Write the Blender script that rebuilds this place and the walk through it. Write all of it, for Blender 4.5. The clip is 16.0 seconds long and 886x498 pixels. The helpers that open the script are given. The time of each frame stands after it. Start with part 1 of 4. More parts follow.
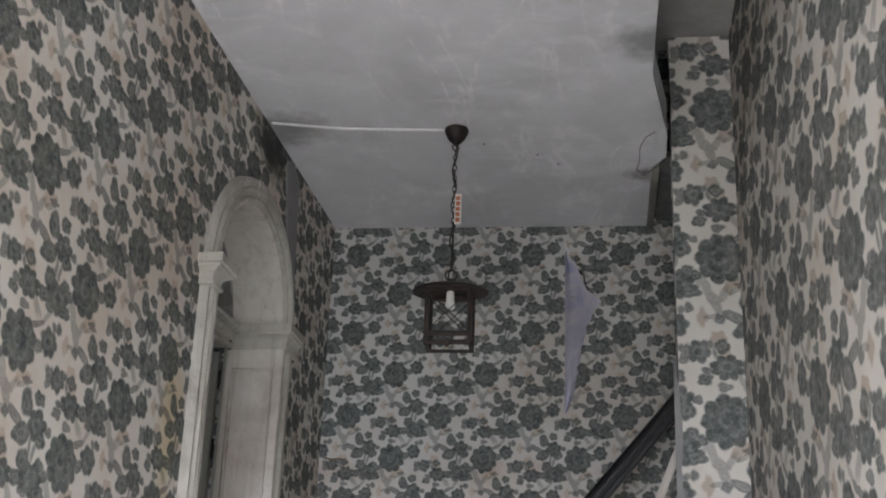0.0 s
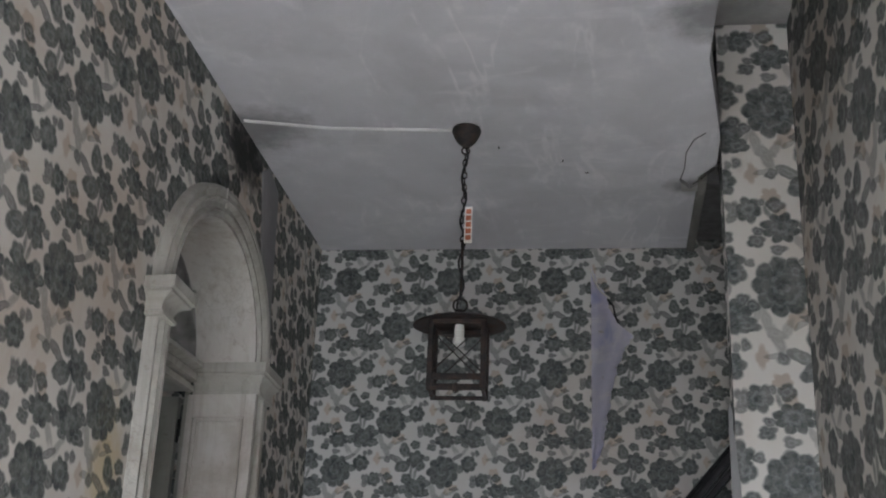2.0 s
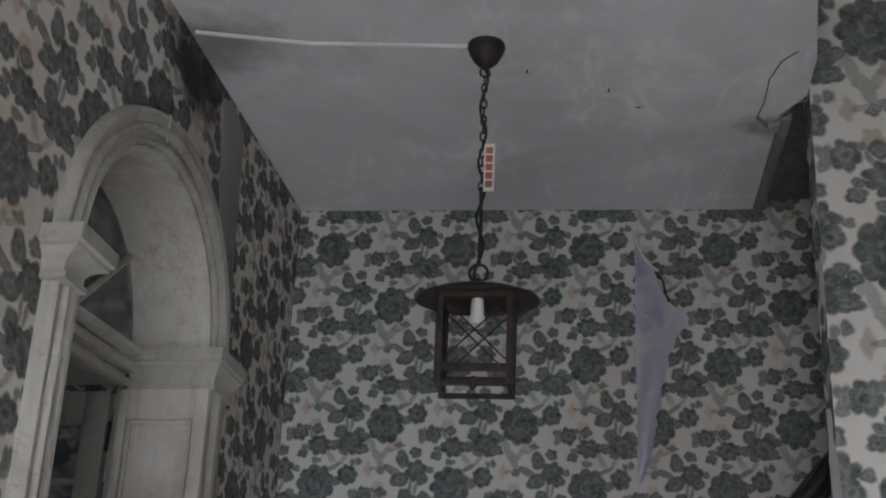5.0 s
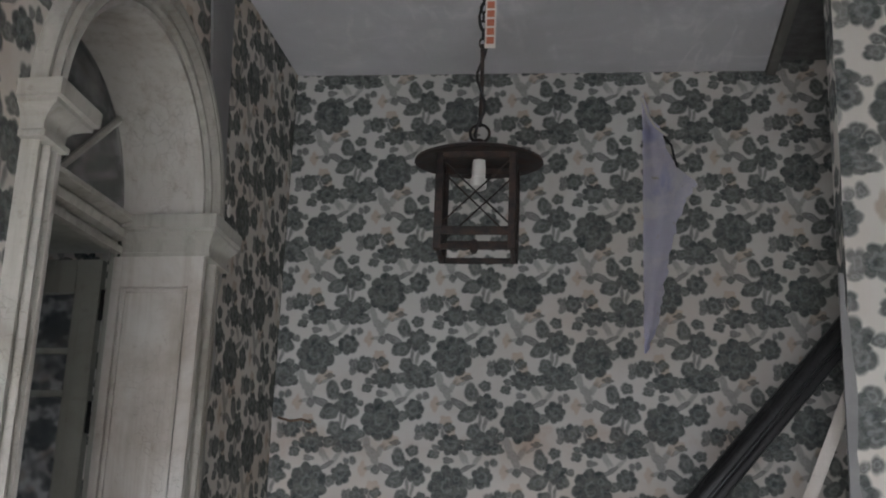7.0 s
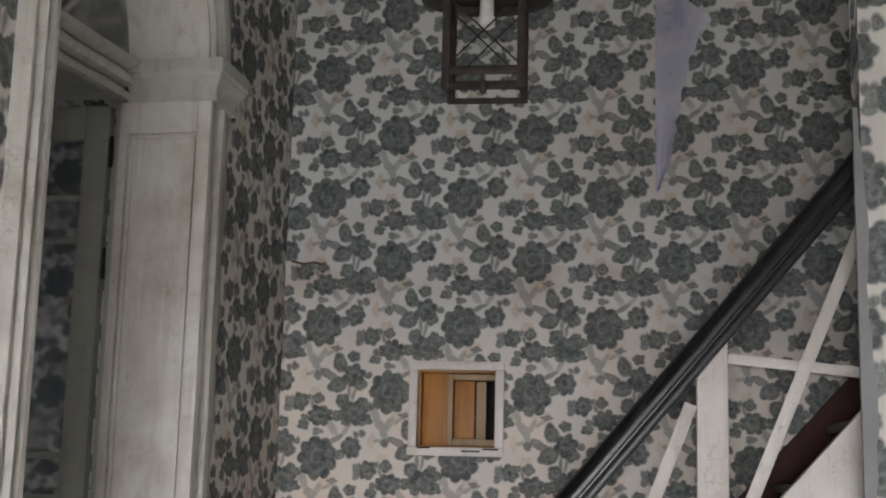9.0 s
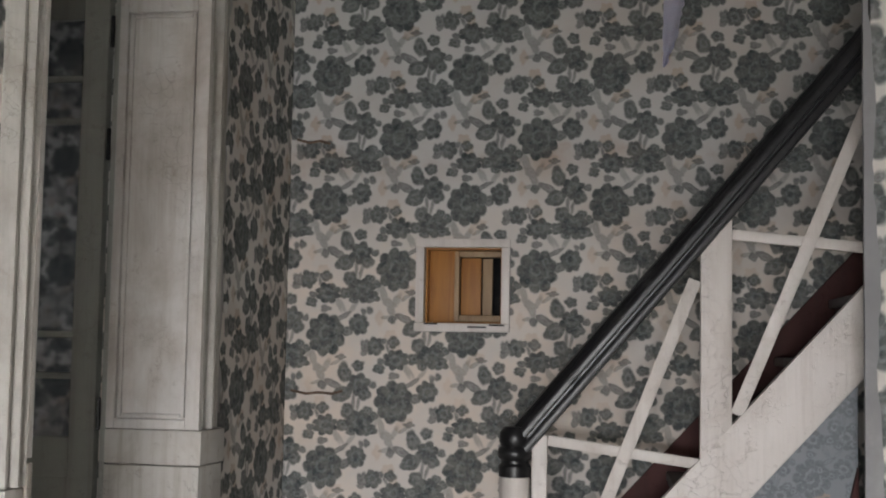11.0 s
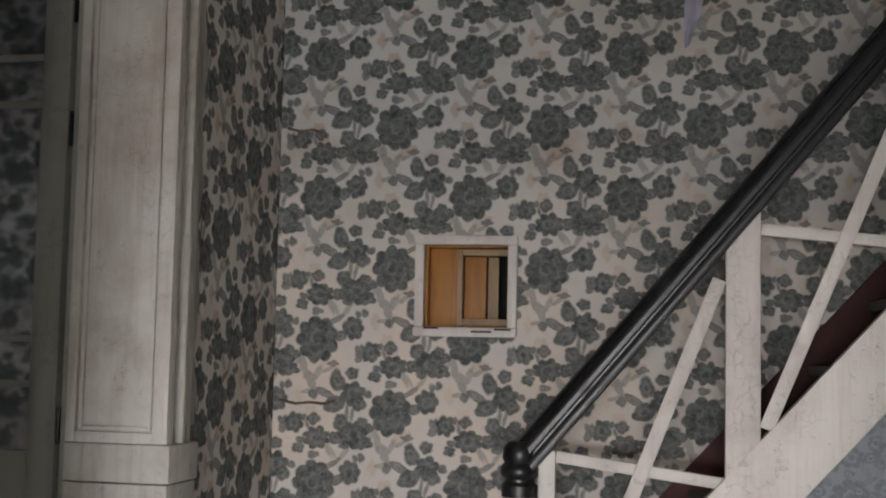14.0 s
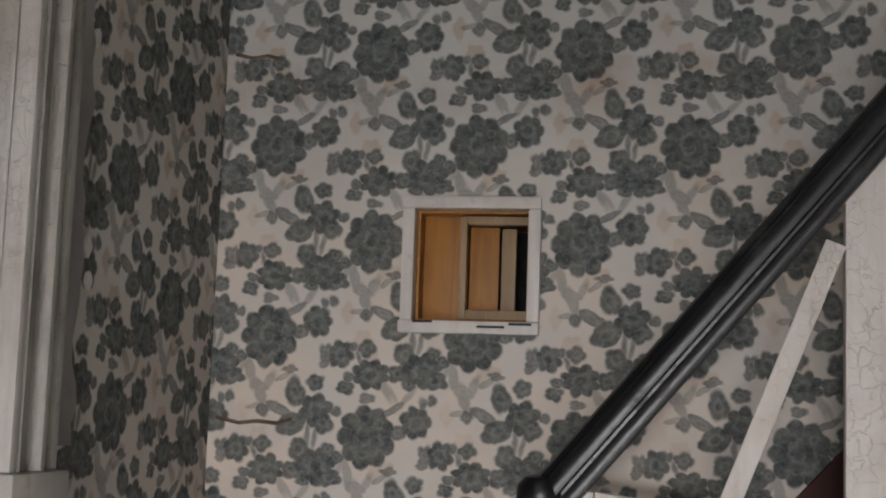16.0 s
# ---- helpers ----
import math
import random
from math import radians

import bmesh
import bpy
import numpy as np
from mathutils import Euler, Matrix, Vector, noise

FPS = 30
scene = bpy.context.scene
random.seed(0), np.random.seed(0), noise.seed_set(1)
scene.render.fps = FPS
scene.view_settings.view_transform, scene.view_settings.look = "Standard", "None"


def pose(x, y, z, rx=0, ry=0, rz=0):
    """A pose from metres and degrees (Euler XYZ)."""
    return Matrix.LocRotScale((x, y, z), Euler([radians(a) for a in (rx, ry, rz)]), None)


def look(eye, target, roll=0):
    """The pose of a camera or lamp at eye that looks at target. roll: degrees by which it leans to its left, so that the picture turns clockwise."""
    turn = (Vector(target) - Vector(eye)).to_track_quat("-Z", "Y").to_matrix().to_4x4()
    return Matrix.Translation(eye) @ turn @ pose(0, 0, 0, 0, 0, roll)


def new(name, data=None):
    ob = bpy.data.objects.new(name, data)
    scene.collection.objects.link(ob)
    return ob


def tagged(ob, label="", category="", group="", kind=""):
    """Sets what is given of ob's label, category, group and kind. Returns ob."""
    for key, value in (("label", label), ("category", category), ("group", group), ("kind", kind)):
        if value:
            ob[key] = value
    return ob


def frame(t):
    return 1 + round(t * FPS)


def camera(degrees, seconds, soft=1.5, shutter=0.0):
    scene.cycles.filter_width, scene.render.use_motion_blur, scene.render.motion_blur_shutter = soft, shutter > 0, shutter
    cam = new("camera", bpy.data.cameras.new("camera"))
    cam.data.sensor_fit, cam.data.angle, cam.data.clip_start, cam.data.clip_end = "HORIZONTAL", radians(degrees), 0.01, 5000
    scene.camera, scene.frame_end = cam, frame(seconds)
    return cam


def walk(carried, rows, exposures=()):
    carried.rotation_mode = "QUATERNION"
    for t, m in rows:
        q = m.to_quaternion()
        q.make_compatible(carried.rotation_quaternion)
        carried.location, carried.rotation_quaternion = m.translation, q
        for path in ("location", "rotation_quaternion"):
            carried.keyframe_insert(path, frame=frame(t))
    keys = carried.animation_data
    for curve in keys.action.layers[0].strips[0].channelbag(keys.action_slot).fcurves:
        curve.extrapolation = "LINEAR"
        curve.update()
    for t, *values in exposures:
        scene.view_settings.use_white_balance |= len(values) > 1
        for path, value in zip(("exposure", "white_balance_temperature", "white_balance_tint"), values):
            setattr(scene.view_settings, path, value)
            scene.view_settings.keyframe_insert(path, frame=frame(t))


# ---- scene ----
cam = camera(37.8, 16.0, soft=2.0)
PATH = [
    (0, (1.424, -0.479, 0.910), (1.076, 2.295, 1.999), 2.19),
    (0.5, (1.354, -0.205, 0.967), (1.023, 2.556, 2.095), 2.39),
    (1, (1.323, 0.055, 1.107), (0.991, 2.815, 2.236), 2.28),
    (1.5, (1.277, 0.318, 1.182), (0.950, 3.067, 2.336), 2.23),
    (2, (1.242, 0.578, 1.299), (0.906, 3.327, 2.453), 2.33),
    (2.5, (1.209, 0.829, 1.394), (0.872, 3.580, 2.542), 2.56),
    (3, (1.141, 1.085, 1.472), (0.824, 3.831, 2.638), 2.39),
    (4.25, (1.06, 1.560, 1.610), (0.740, 4.315, 2.755), 2.5),
    (5.5, (1.035, 1.887, 1.691), (0.710, 4.654, 2.802), 2.55),
    (6, (1.048, 1.903, 1.681), (0.713, 4.690, 2.738), 2.64),
    (6.5, (1.048, 1.920, 1.675), (0.709, 4.739, 2.642), 2.53),
    (7, (1.047, 1.943, 1.672), (0.709, 4.793, 2.544), 2.23),
    (7.5, (1.048, 1.945, 1.677), (0.708, 4.817, 2.474), 2.30),
    (8, (1.051, 1.949, 1.659), (0.702, 4.847, 2.353), 2.09),
    (8.5, (1.049, 1.950, 1.676), (0.695, 4.868, 2.273), 1.75),
    (9, (1.059, 1.953, 1.669), (0.689, 4.884, 2.187), 1.42),
    (9.5, (1.051, 1.949, 1.671), (0.680, 4.894, 2.106), 1.21),
    (10, (1.053, 1.940, 1.676), (0.673, 4.896, 2.025), 1.13),
    (12.5, (1.136, 1.996, 1.701), (0.710, 4.961, 1.873), 0.94),
    (13, (1.150, 2.153, 1.714), (0.704, 5.111, 1.936), 0.96),
    (13.5, (1.112, 2.233, 1.692), (0.673, 5.189, 1.953), 1.12),
    (14, (1.107, 2.347, 1.680), (0.656, 5.303, 1.924), 1.20),
    (14.5, (1.102, 2.426, 1.710), (0.647, 5.383, 1.924), 1.20),
    (15, (1.103, 2.552, 1.683), (0.632, 5.507, 1.899), 1.56),
    (15.5, (1.098, 2.783, 1.669), (0.611, 5.734, 1.895), 1.78),
    (15.8, (1.070, 3.010, 1.645), (0.575, 5.953, 1.898), 1.85),
    (15.9, (1.045, 3.250, 1.620), (0.540, 6.190, 1.908), 1.9),
    (16, (1.009, 3.535, 1.586), (0.494, 6.471, 1.924), 1.97),
]
walk(cam, [(t, look(eye, target, roll)) for t, eye, target, roll in PATH],
     exposures=[(0, -0.03, 6230, 10), (1.5, -0.11, 6100, 10), (3, -0.15, 6050, 10), (5.5, -0.30, 6060, 10), (7, -0.18, 6200, 10), (8.5, -0.05, 6380, 10), (9.5, -0.02, 6450, 10), (10, -0.09, 6480, 10), (12.5, -0.27, 6600, 11), (13, -0.30, 6600, 11), (14.5, -0.26, 6620, 11), (16, -0.28, 6620, 11)])

# ---- light ----
world = bpy.data.worlds.new("world")
scene.world = world
world.use_nodes = True
sky = world.node_tree.nodes.new("ShaderNodeTexSky")
sky.sky_type, sky.sun_disc, sky.sun_elevation, sky.sun_rotation = "NISHITA", False, radians(35), radians(200)
world.node_tree.nodes["Background"].inputs["Strength"].default_value = 0.1
world.node_tree.links.new(sky.outputs["Color"], world.node_tree.nodes["Background"].inputs["Color"])


def area(name, m, w, h, power, colour):
    d = bpy.data.lights.new(name, "AREA")
    d.shape, d.size, d.size_y, d.energy, d.color = "RECTANGLE", w, h, power, colour
    ob = new(name, d)
    ob.matrix_world = m
    return ob


# daylight that comes in at the entrance behind the walker
area("entrance_daylight", look((0.85, -2.3, 1.55), (0.85, -1.3, -0.05)), 1.9, 1.6, 980, (0.95, 0.96, 0.99)).data.spread = radians(150)

# dim unseen fill lamp, added to brighten the side room behind the panes
area("side_room_fill", look((-1.80, 6.5, 1.9), (-0.6, 7.3, 1.8)), 0.7, 1.2, 5, (0.92, 0.95, 1.0))

# ---- materials ----
class Net:
    """Short hand for building node trees."""

    def __init__(self, tree):
        self.tree = tree

    def node(self, kind, **inputs):
        n = self.tree.nodes.new(kind)
        for key, value in inputs.items():
            self.put(n.inputs[key.replace("_", " ")], value)
        return n

    def put(self, socket, value):
        if isinstance(value, bpy.types.NodeSocket):
            self.tree.links.new(value, socket)
        elif isinstance(value, (tuple, list)) and len(value) == 3 and socket.type == "RGBA":
            socket.default_value = (*value, 1)
        else:
            socket.default_value = value

    def math(self, op, a, b=0.0, c=0.0, clamp=False):
        n = self.tree.nodes.new("ShaderNodeMath")
        n.operation, n.use_clamp = op, clamp
        for socket, value in zip(n.inputs, (a, b, c)):
            self.put(socket, value)
        return n.outputs[0]

    def vec(self, op, a, b=(0, 0, 0)):
        n = self.tree.nodes.new("ShaderNodeVectorMath")
        n.operation = op
        self.put(n.inputs[0], a)
        self.put(n.inputs[1], b)
        return n

    def ramp(self, value, low, high, a=0.0, b=1.0):
        n = self.tree.nodes.new("ShaderNodeMapRange")
        n.interpolation_type = "SMOOTHSTEP"
        for key, v in zip(("Value", "From Min", "From Max", "To Min", "To Max"), (value, low, high, a, b)):
            self.put(n.inputs[key], v)
        return n.outputs[0]

    def mix(self, fac, a, b, how="MIX"):
        n = self.tree.nodes.new("ShaderNodeMix")
        n.data_type, n.blend_type = "RGBA", how
        self.put(n.inputs[0], fac)
        self.put(n.inputs[6], a)
        self.put(n.inputs[7], b)
        return n.outputs[2]

    def noise(self, vector, scale, detail=4.0, rough=0.55, distort=0.0):
        n = self.node("ShaderNodeTexNoise", Vector=vector, Scale=scale, Detail=detail, Roughness=rough, Distortion=distort)
        return n.outputs[0]

    def bump(self, height, strength, distance):
        return self.node("ShaderNodeBump", Height=height, Strength=strength, Distance=distance).outputs[0]


def material(name):
    m = bpy.data.materials.new(name)
    m.use_nodes = True
    net = Net(m.node_tree)
    return m, net, m.node_tree.nodes["Principled BSDF"]


def place(net):
    return net.node("ShaderNodeNewGeometry").outputs["Position"]


REPEAT_W, REPEAT_H = 0.53, 0.496


def motif_group():
    """One printed petal, leaf or blossom: a turned outline with n lobes, with pale veins and a ring drawn inside."""
    g = bpy.data.node_groups.new("blossom", "ShaderNodeTree")
    for key in ("U", "V", "CX", "CZ", "RX", "RZ", "Cos", "Sin", "Petals", "Depth", "Phase", "Rings"):
        g.interface.new_socket(key, in_out="INPUT", socket_type="NodeSocketFloat")
    for key in ("Mask", "Detail"):
        g.interface.new_socket(key, in_out="OUTPUT", socket_type="NodeSocketFloat")
    net = Net(g)
    i, o = g.nodes.new("NodeGroupInput").outputs, g.nodes.new("NodeGroupOutput").inputs
    u, v = net.math("SUBTRACT", i["U"], i["CX"]), net.math("SUBTRACT", i["V"], i["CZ"])
    u, v = net.math("DIVIDE", u, REPEAT_W), net.math("DIVIDE", v, REPEAT_H)
    s, t = net.math("WRAP", net.math("ADD", u, v), 0.5, -0.5), net.math("WRAP", net.math("SUBTRACT", u, v), 0.5, -0.5)
    p = net.math("MULTIPLY", net.math("ADD", s, t), REPEAT_W / 2)
    q = net.math("MULTIPLY", net.math("SUBTRACT", s, t), REPEAT_H / 2)
    x = net.math("DIVIDE", net.math("ADD", net.math("MULTIPLY", p, i["Cos"]), net.math("MULTIPLY", q, i["Sin"])), i["RX"])
    z = net.math("DIVIDE", net.math("SUBTRACT", net.math("MULTIPLY", q, i["Cos"]), net.math("MULTIPLY", p, i["Sin"])), i["RZ"])
    r = net.math("SQRT", net.math("ADD", net.math("MULTIPLY", x, x), net.math("MULTIPLY", z, z)))
    a = net.math("ARCTAN2", z, x)
    lobes = net.math("ABSOLUTE", net.math("SINE", net.math("MULTIPLY_ADD", a, net.math("MULTIPLY", i["Petals"], 0.5), i["Phase"])))
    edge = net.math("ADD", 1.0, net.math("MULTIPLY", net.math("SUBTRACT", lobes, 0.62), i["Depth"]))
    d = net.math("DIVIDE", r, edge)
    net.put(o["Mask"], net.ramp(net.math("MULTIPLY", net.math("SUBTRACT", d, 1.0), i["RX"]), 0.0050, -0.0045))
    swirl = net.math("SINE", net.math("ADD", net.math("MULTIPLY", d, 15.0), a))
    whorl = net.math("MULTIPLY", net.ramp(swirl, 0.1, 0.9), net.math("MULTIPLY", net.ramp(d, 0.74, 0.60), net.ramp(d, 0.06, 0.16)))
    ring = net.ramp(net.math("ABSOLUTE", net.math("SUBTRACT", d, 0.40)), 0.20, 0.06)
    vein = net.math("MULTIPLY", net.ramp(lobes, 0.30, 0.08), net.math("MULTIPLY", net.ramp(d, 0.50, 0.66), net.ramp(i["Depth"], 0.04, 0.12)))
    inner = net.math("ADD", net.math("MULTIPLY", whorl, i["Rings"]), net.math("MULTIPLY", ring, net.math("SUBTRACT", 1.0, i["Rings"])))
    net.put(o["Detail"], net.math("MAXIMUM", inner, net.math("MULTIPLY", vein, 0.75)))
    return g


BLOSSOM = motif_group()
PX = REPEAT_W / 306
# right, up, half width, half height (in units of PX), turn, lobes, depth, tone of each printed shape
ROSE = [(0, 0, 40, 41, 0, 9, 0.16, 1.0), (18, 20, 13, 13, 0, 5, 0.2, 1.0)]
SMALL_ROSE = [(72, 23, 21, 21, 0, 7, 0.18, 1.0), (46, 8, 12, 10, 0, 4, 0.2, 0.9), (36, 40, 22, 5, 30, 2, 0.0, 0.75), (60, 60, 4.5, 20, -35, 2, 0.0, 0.6), (83, 51, 6, 7, 0, 3, 0.2, 0.85), (96, 54, 7, 8, 0, 3, 0.2, 0.9)]
DAISY = [(-110, 62, 14, 20, 15, 3, 0.15, 0.95), (-80, 77, 13, 11, 0, 5, 0.2, 0.95), (-78, 36, 23, 22, 0, 6, 0.3, 1.0), (-114, 15, 23, 15, 25, 4, 0.12, 0.95), (-66, 18, 15, 14, 0, 4, 0.2, 0.95), (-47, 36, 8, 7, 0, 3, 0.2, 0.9),
         (-134, 36, 22, 8, -28, 2, 0.0, 0.78), (-159, 35, 9, 9, 0, 4, 0.2, 0.85), (-172, 39, 13, 4, 10, 2, 0.0, 0.6), (-165, 62, 8, 21, 22, 2, 0.0, 0.68), (-151, 76, 6, 15, -30, 2, 0.0, 0.6), (-89, 0, 3.5, 19, 0, 2, 0.0, 0.8), (-78, -4, 3.5, 17, -12, 2, 0.0, 0.75)]
PEONY = [(-101, -22, 15, 16, 0, 5, 0.15, 0.95), (-110, -51, 15, 12, 0, 4, 0.25, 0.95), (-74, -45, 28, 24, 0, 7, 0.28, 1.0), (-58, -21, 10, 10, 0, 3, 0.2, 0.95), (-43, -32, 10, 9, 0, 3, 0.2, 0.95), (-54, -60, 18, 11, 0, 4, 0.3, 0.95), (-92, -66, 11, 8, 0, 3, 0.2, 0.9),
         (-27, -54, 7, 22, 15, 2, 0.1, 0.65), (-14, -73, 15, 8, -20, 3, 0.3, 0.68), (-36, -42, 5, 15, -35, 2, 0.0, 0.6)]
ASTER = [(3, 91, 26, 20, 0, 8, 0.25, 1.0), (-34, 70, 12, 9, 0, 4, 0.3, 0.95), (-30, 86, 9, 7, 0, 3, 0.2, 0.9), (-4, 128, 13, 11, 0, 4, 0.25, 0.92), (-16, 116, 3.5, 10, 20, 2, 0.0, 0.85), (25, 72, 5, 20, 25, 2, 0.0, 0.62), (33, 66, 4, 16, 35, 2, 0.0, 0.6), (-2, 57, 11, 7, 0, 3, 0.3, 0.8)]
BUD = [(-43, 120, 18, 18, 0, 6, 0.25, 0.98), (-66, 119, 10, 14, 0, 4, 0.4, 0.85), (-25, 131, 7, 6, 0, 3, 0.2, 0.9), (-69, 104, 8, 5, 0, 3, 0.2, 0.8), (34, -49, 11, 6, 0, 4, 0.4, 0.78), (22, -60, 13, 4, 30, 2, 0.0, 0.6)]
MOTIFS = ROSE + SMALL_ROSE + DAISY + PEONY + ASTER + BUD
FADED = [(28, -44, 13, 10, 0, 5, 0.3), (12, -54, 9, 10, 0, 4, 0.3), (118, 36, 9, 14, 0, 4, 0.3), (-163, 0, 13, 10, 0, 5, 0.3), (-150, -28, 9, 12, 0, 3, 0.3)]


def wallpaper(name, u0, v0, su=1.0, sv=1.0, soot_black=None, tones=None, tide_light=None, yellow=None):
    """Ivory paper printed in grey-green with roses on a half-drop repeat; u0, v0: where one rose has its centre."""
    m, net, p = material(name)
    base, aged, dark_ink, pale_ink = tones or (PAPER, PAPER_STAIN, INK, INK_LIGHT)
    uv = net.node("ShaderNodeUVMap").outputs[0]
    pos = place(net)
    warp = net.vec("SUBTRACT", net.node("ShaderNodeTexNoise", Vector=uv, Scale=26.0 * su, Detail=2.0).outputs["Color"], (0.5, 0.5, 0.5)).outputs[0]
    wobble = net.node("ShaderNodeVectorMath")
    wobble.operation = "SCALE"
    net.put(wobble.inputs[0], warp)
    wobble.inputs["Scale"].default_value = 0.017 / su
    sep = net.node("ShaderNodeSeparateXYZ", Vector=net.vec("ADD", uv, wobble.outputs[0]).outputs[0])
    u = net.math("MULTIPLY", net.math("SUBTRACT", sep.outputs[0], u0), su)
    v = net.math("MULTIPLY", net.math("SUBTRACT", sep.outputs[1], v0), sv)
    ink, lines, pale = 0.0, 0.0, 0.0
    for k, (x, z, rx, rz, turn, petals, depth, tone) in enumerate(MOTIFS + [(*f, 0) for f in FADED]):
        g = net.tree.nodes.new("ShaderNodeGroup")
        g.node_tree = BLOSSOM
        for key, value in (("U", u), ("V", v), ("CX", x * PX), ("CZ", z * PX), ("RX", 1.05 * rx * PX), ("RZ", 1.1 * rz * PX), ("Cos", math.cos(radians(turn))), ("Sin", math.sin(radians(turn))), ("Petals", petals), ("Depth", depth), ("Phase", k * 0.7), ("Rings", 1.0 if k == 0 else 0.0)):
            net.put(g.inputs[key], value)
        if tone:
            over = net.math("MULTIPLY", g.outputs["Detail"], g.outputs["Mask"])
            lines = net.math("ADD", net.math("MULTIPLY", lines, net.math("SUBTRACT", 1.0, g.outputs["Mask"])), over) if k else over
            ink = net.math("MAXIMUM", ink, net.math("MULTIPLY", g.outputs["Mask"], tone if tone > 0.7 else tone * 0.78))
        else:
            pale = net.math("MAXIMUM", pale, g.outputs["Mask"])
    fine = net.noise(uv, 70.0 * su, 4.0, 0.7)
    print_wear = net.ramp(net.noise(uv, 26.0 * su, 5.0, 0.7), 0.30, 0.72)
    stain = net.ramp(net.noise(pos, 1.1, 6.0, 0.65, 0.6), 0.42, 0.68)
    damp = net.ramp(net.noise(pos, 2.7, 6.0, 0.7, 0.3), 0.56, 0.74)
    paper = net.mix(stain, base, aged)
    paper = net.mix(net.math("MULTIPLY", damp, 0.35), paper, (0.40, 0.33, 0.25))
    paper = net.mix(net.math("MULTIPLY", pale, 0.6), paper, (0.42, 0.32, 0.24))
    if tide_light:
        # water line, plus a paler wash under it painting the brighter light low down
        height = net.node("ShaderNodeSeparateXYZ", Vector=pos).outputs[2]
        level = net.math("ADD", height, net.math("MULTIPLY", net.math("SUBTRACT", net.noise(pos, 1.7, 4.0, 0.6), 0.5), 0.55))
        line = net.math("MULTIPLY", net.ramp(level, tide_light - 0.16, tide_light), net.ramp(level, tide_light + 0.05, tide_light))
        low_light = net.ramp(level, tide_light + 0.02, tide_light - 0.5)
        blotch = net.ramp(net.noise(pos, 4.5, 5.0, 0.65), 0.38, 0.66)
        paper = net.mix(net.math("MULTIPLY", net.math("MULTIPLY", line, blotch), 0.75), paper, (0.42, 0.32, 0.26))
        paper = net.mix(net.math("MULTIPLY", low_light, net.math("ADD", 0.35, net.math("MULTIPLY", blotch, 0.45))), paper, (0.72, 0.62, 0.53))
    if yellow:
        off = net.vec("DIVIDE", net.vec("SUBTRACT", pos, yellow[0]).outputs[0], yellow[1]).outputs[0]
        far = net.math("ADD", net.vec("LENGTH", off).outputs["Value"], net.math("MULTIPLY", net.math("SUBTRACT", net.noise(pos, 7.0, 5.0, 0.65), 0.5), 1.6))
        paper = net.mix(net.ramp(far, 1.1, 0.4, 0.0, 0.75), paper, (0.55, 0.45, 0.27))
    tone = net.mix(net.math("MULTIPLY", net.math("MULTIPLY", lines, net.ramp(fine, 0.25, 0.6)), 0.8), dark_ink, pale_ink)
    tone = net.mix(net.math("MULTIPLY", net.ramp(fine, 0.35, 0.75), 0.4), tone, pale_ink)
    cover = net.math("MULTIPLY", ink, net.math("ADD", 0.78, net.math("MULTIPLY", print_wear, 0.22)))
    colour = net.mix(cover, paper, tone)
    if soot_black:
        off = net.vec("DIVIDE", net.vec("SUBTRACT", pos, soot_black[0]).outputs[0], soot_black[1]).outputs[0]
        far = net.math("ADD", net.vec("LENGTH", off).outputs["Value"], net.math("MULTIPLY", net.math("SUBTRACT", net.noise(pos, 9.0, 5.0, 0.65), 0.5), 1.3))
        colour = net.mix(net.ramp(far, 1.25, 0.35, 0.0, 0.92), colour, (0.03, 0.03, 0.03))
    net.put(p.inputs["Base Color"], colour)
    p.inputs["Roughness"].default_value = 0.85
    p.inputs["Specular IOR Level"].default_value = 0.2
    height = net.math("ADD", net.math("MULTIPLY", fine, 0.2), net.noise(pos, 3.5, 3.0))
    net.put(p.inputs["Normal"], net.bump(height, 0.25, 0.02))
    return m


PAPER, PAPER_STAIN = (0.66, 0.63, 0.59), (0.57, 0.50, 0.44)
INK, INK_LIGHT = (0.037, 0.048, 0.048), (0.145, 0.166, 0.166)


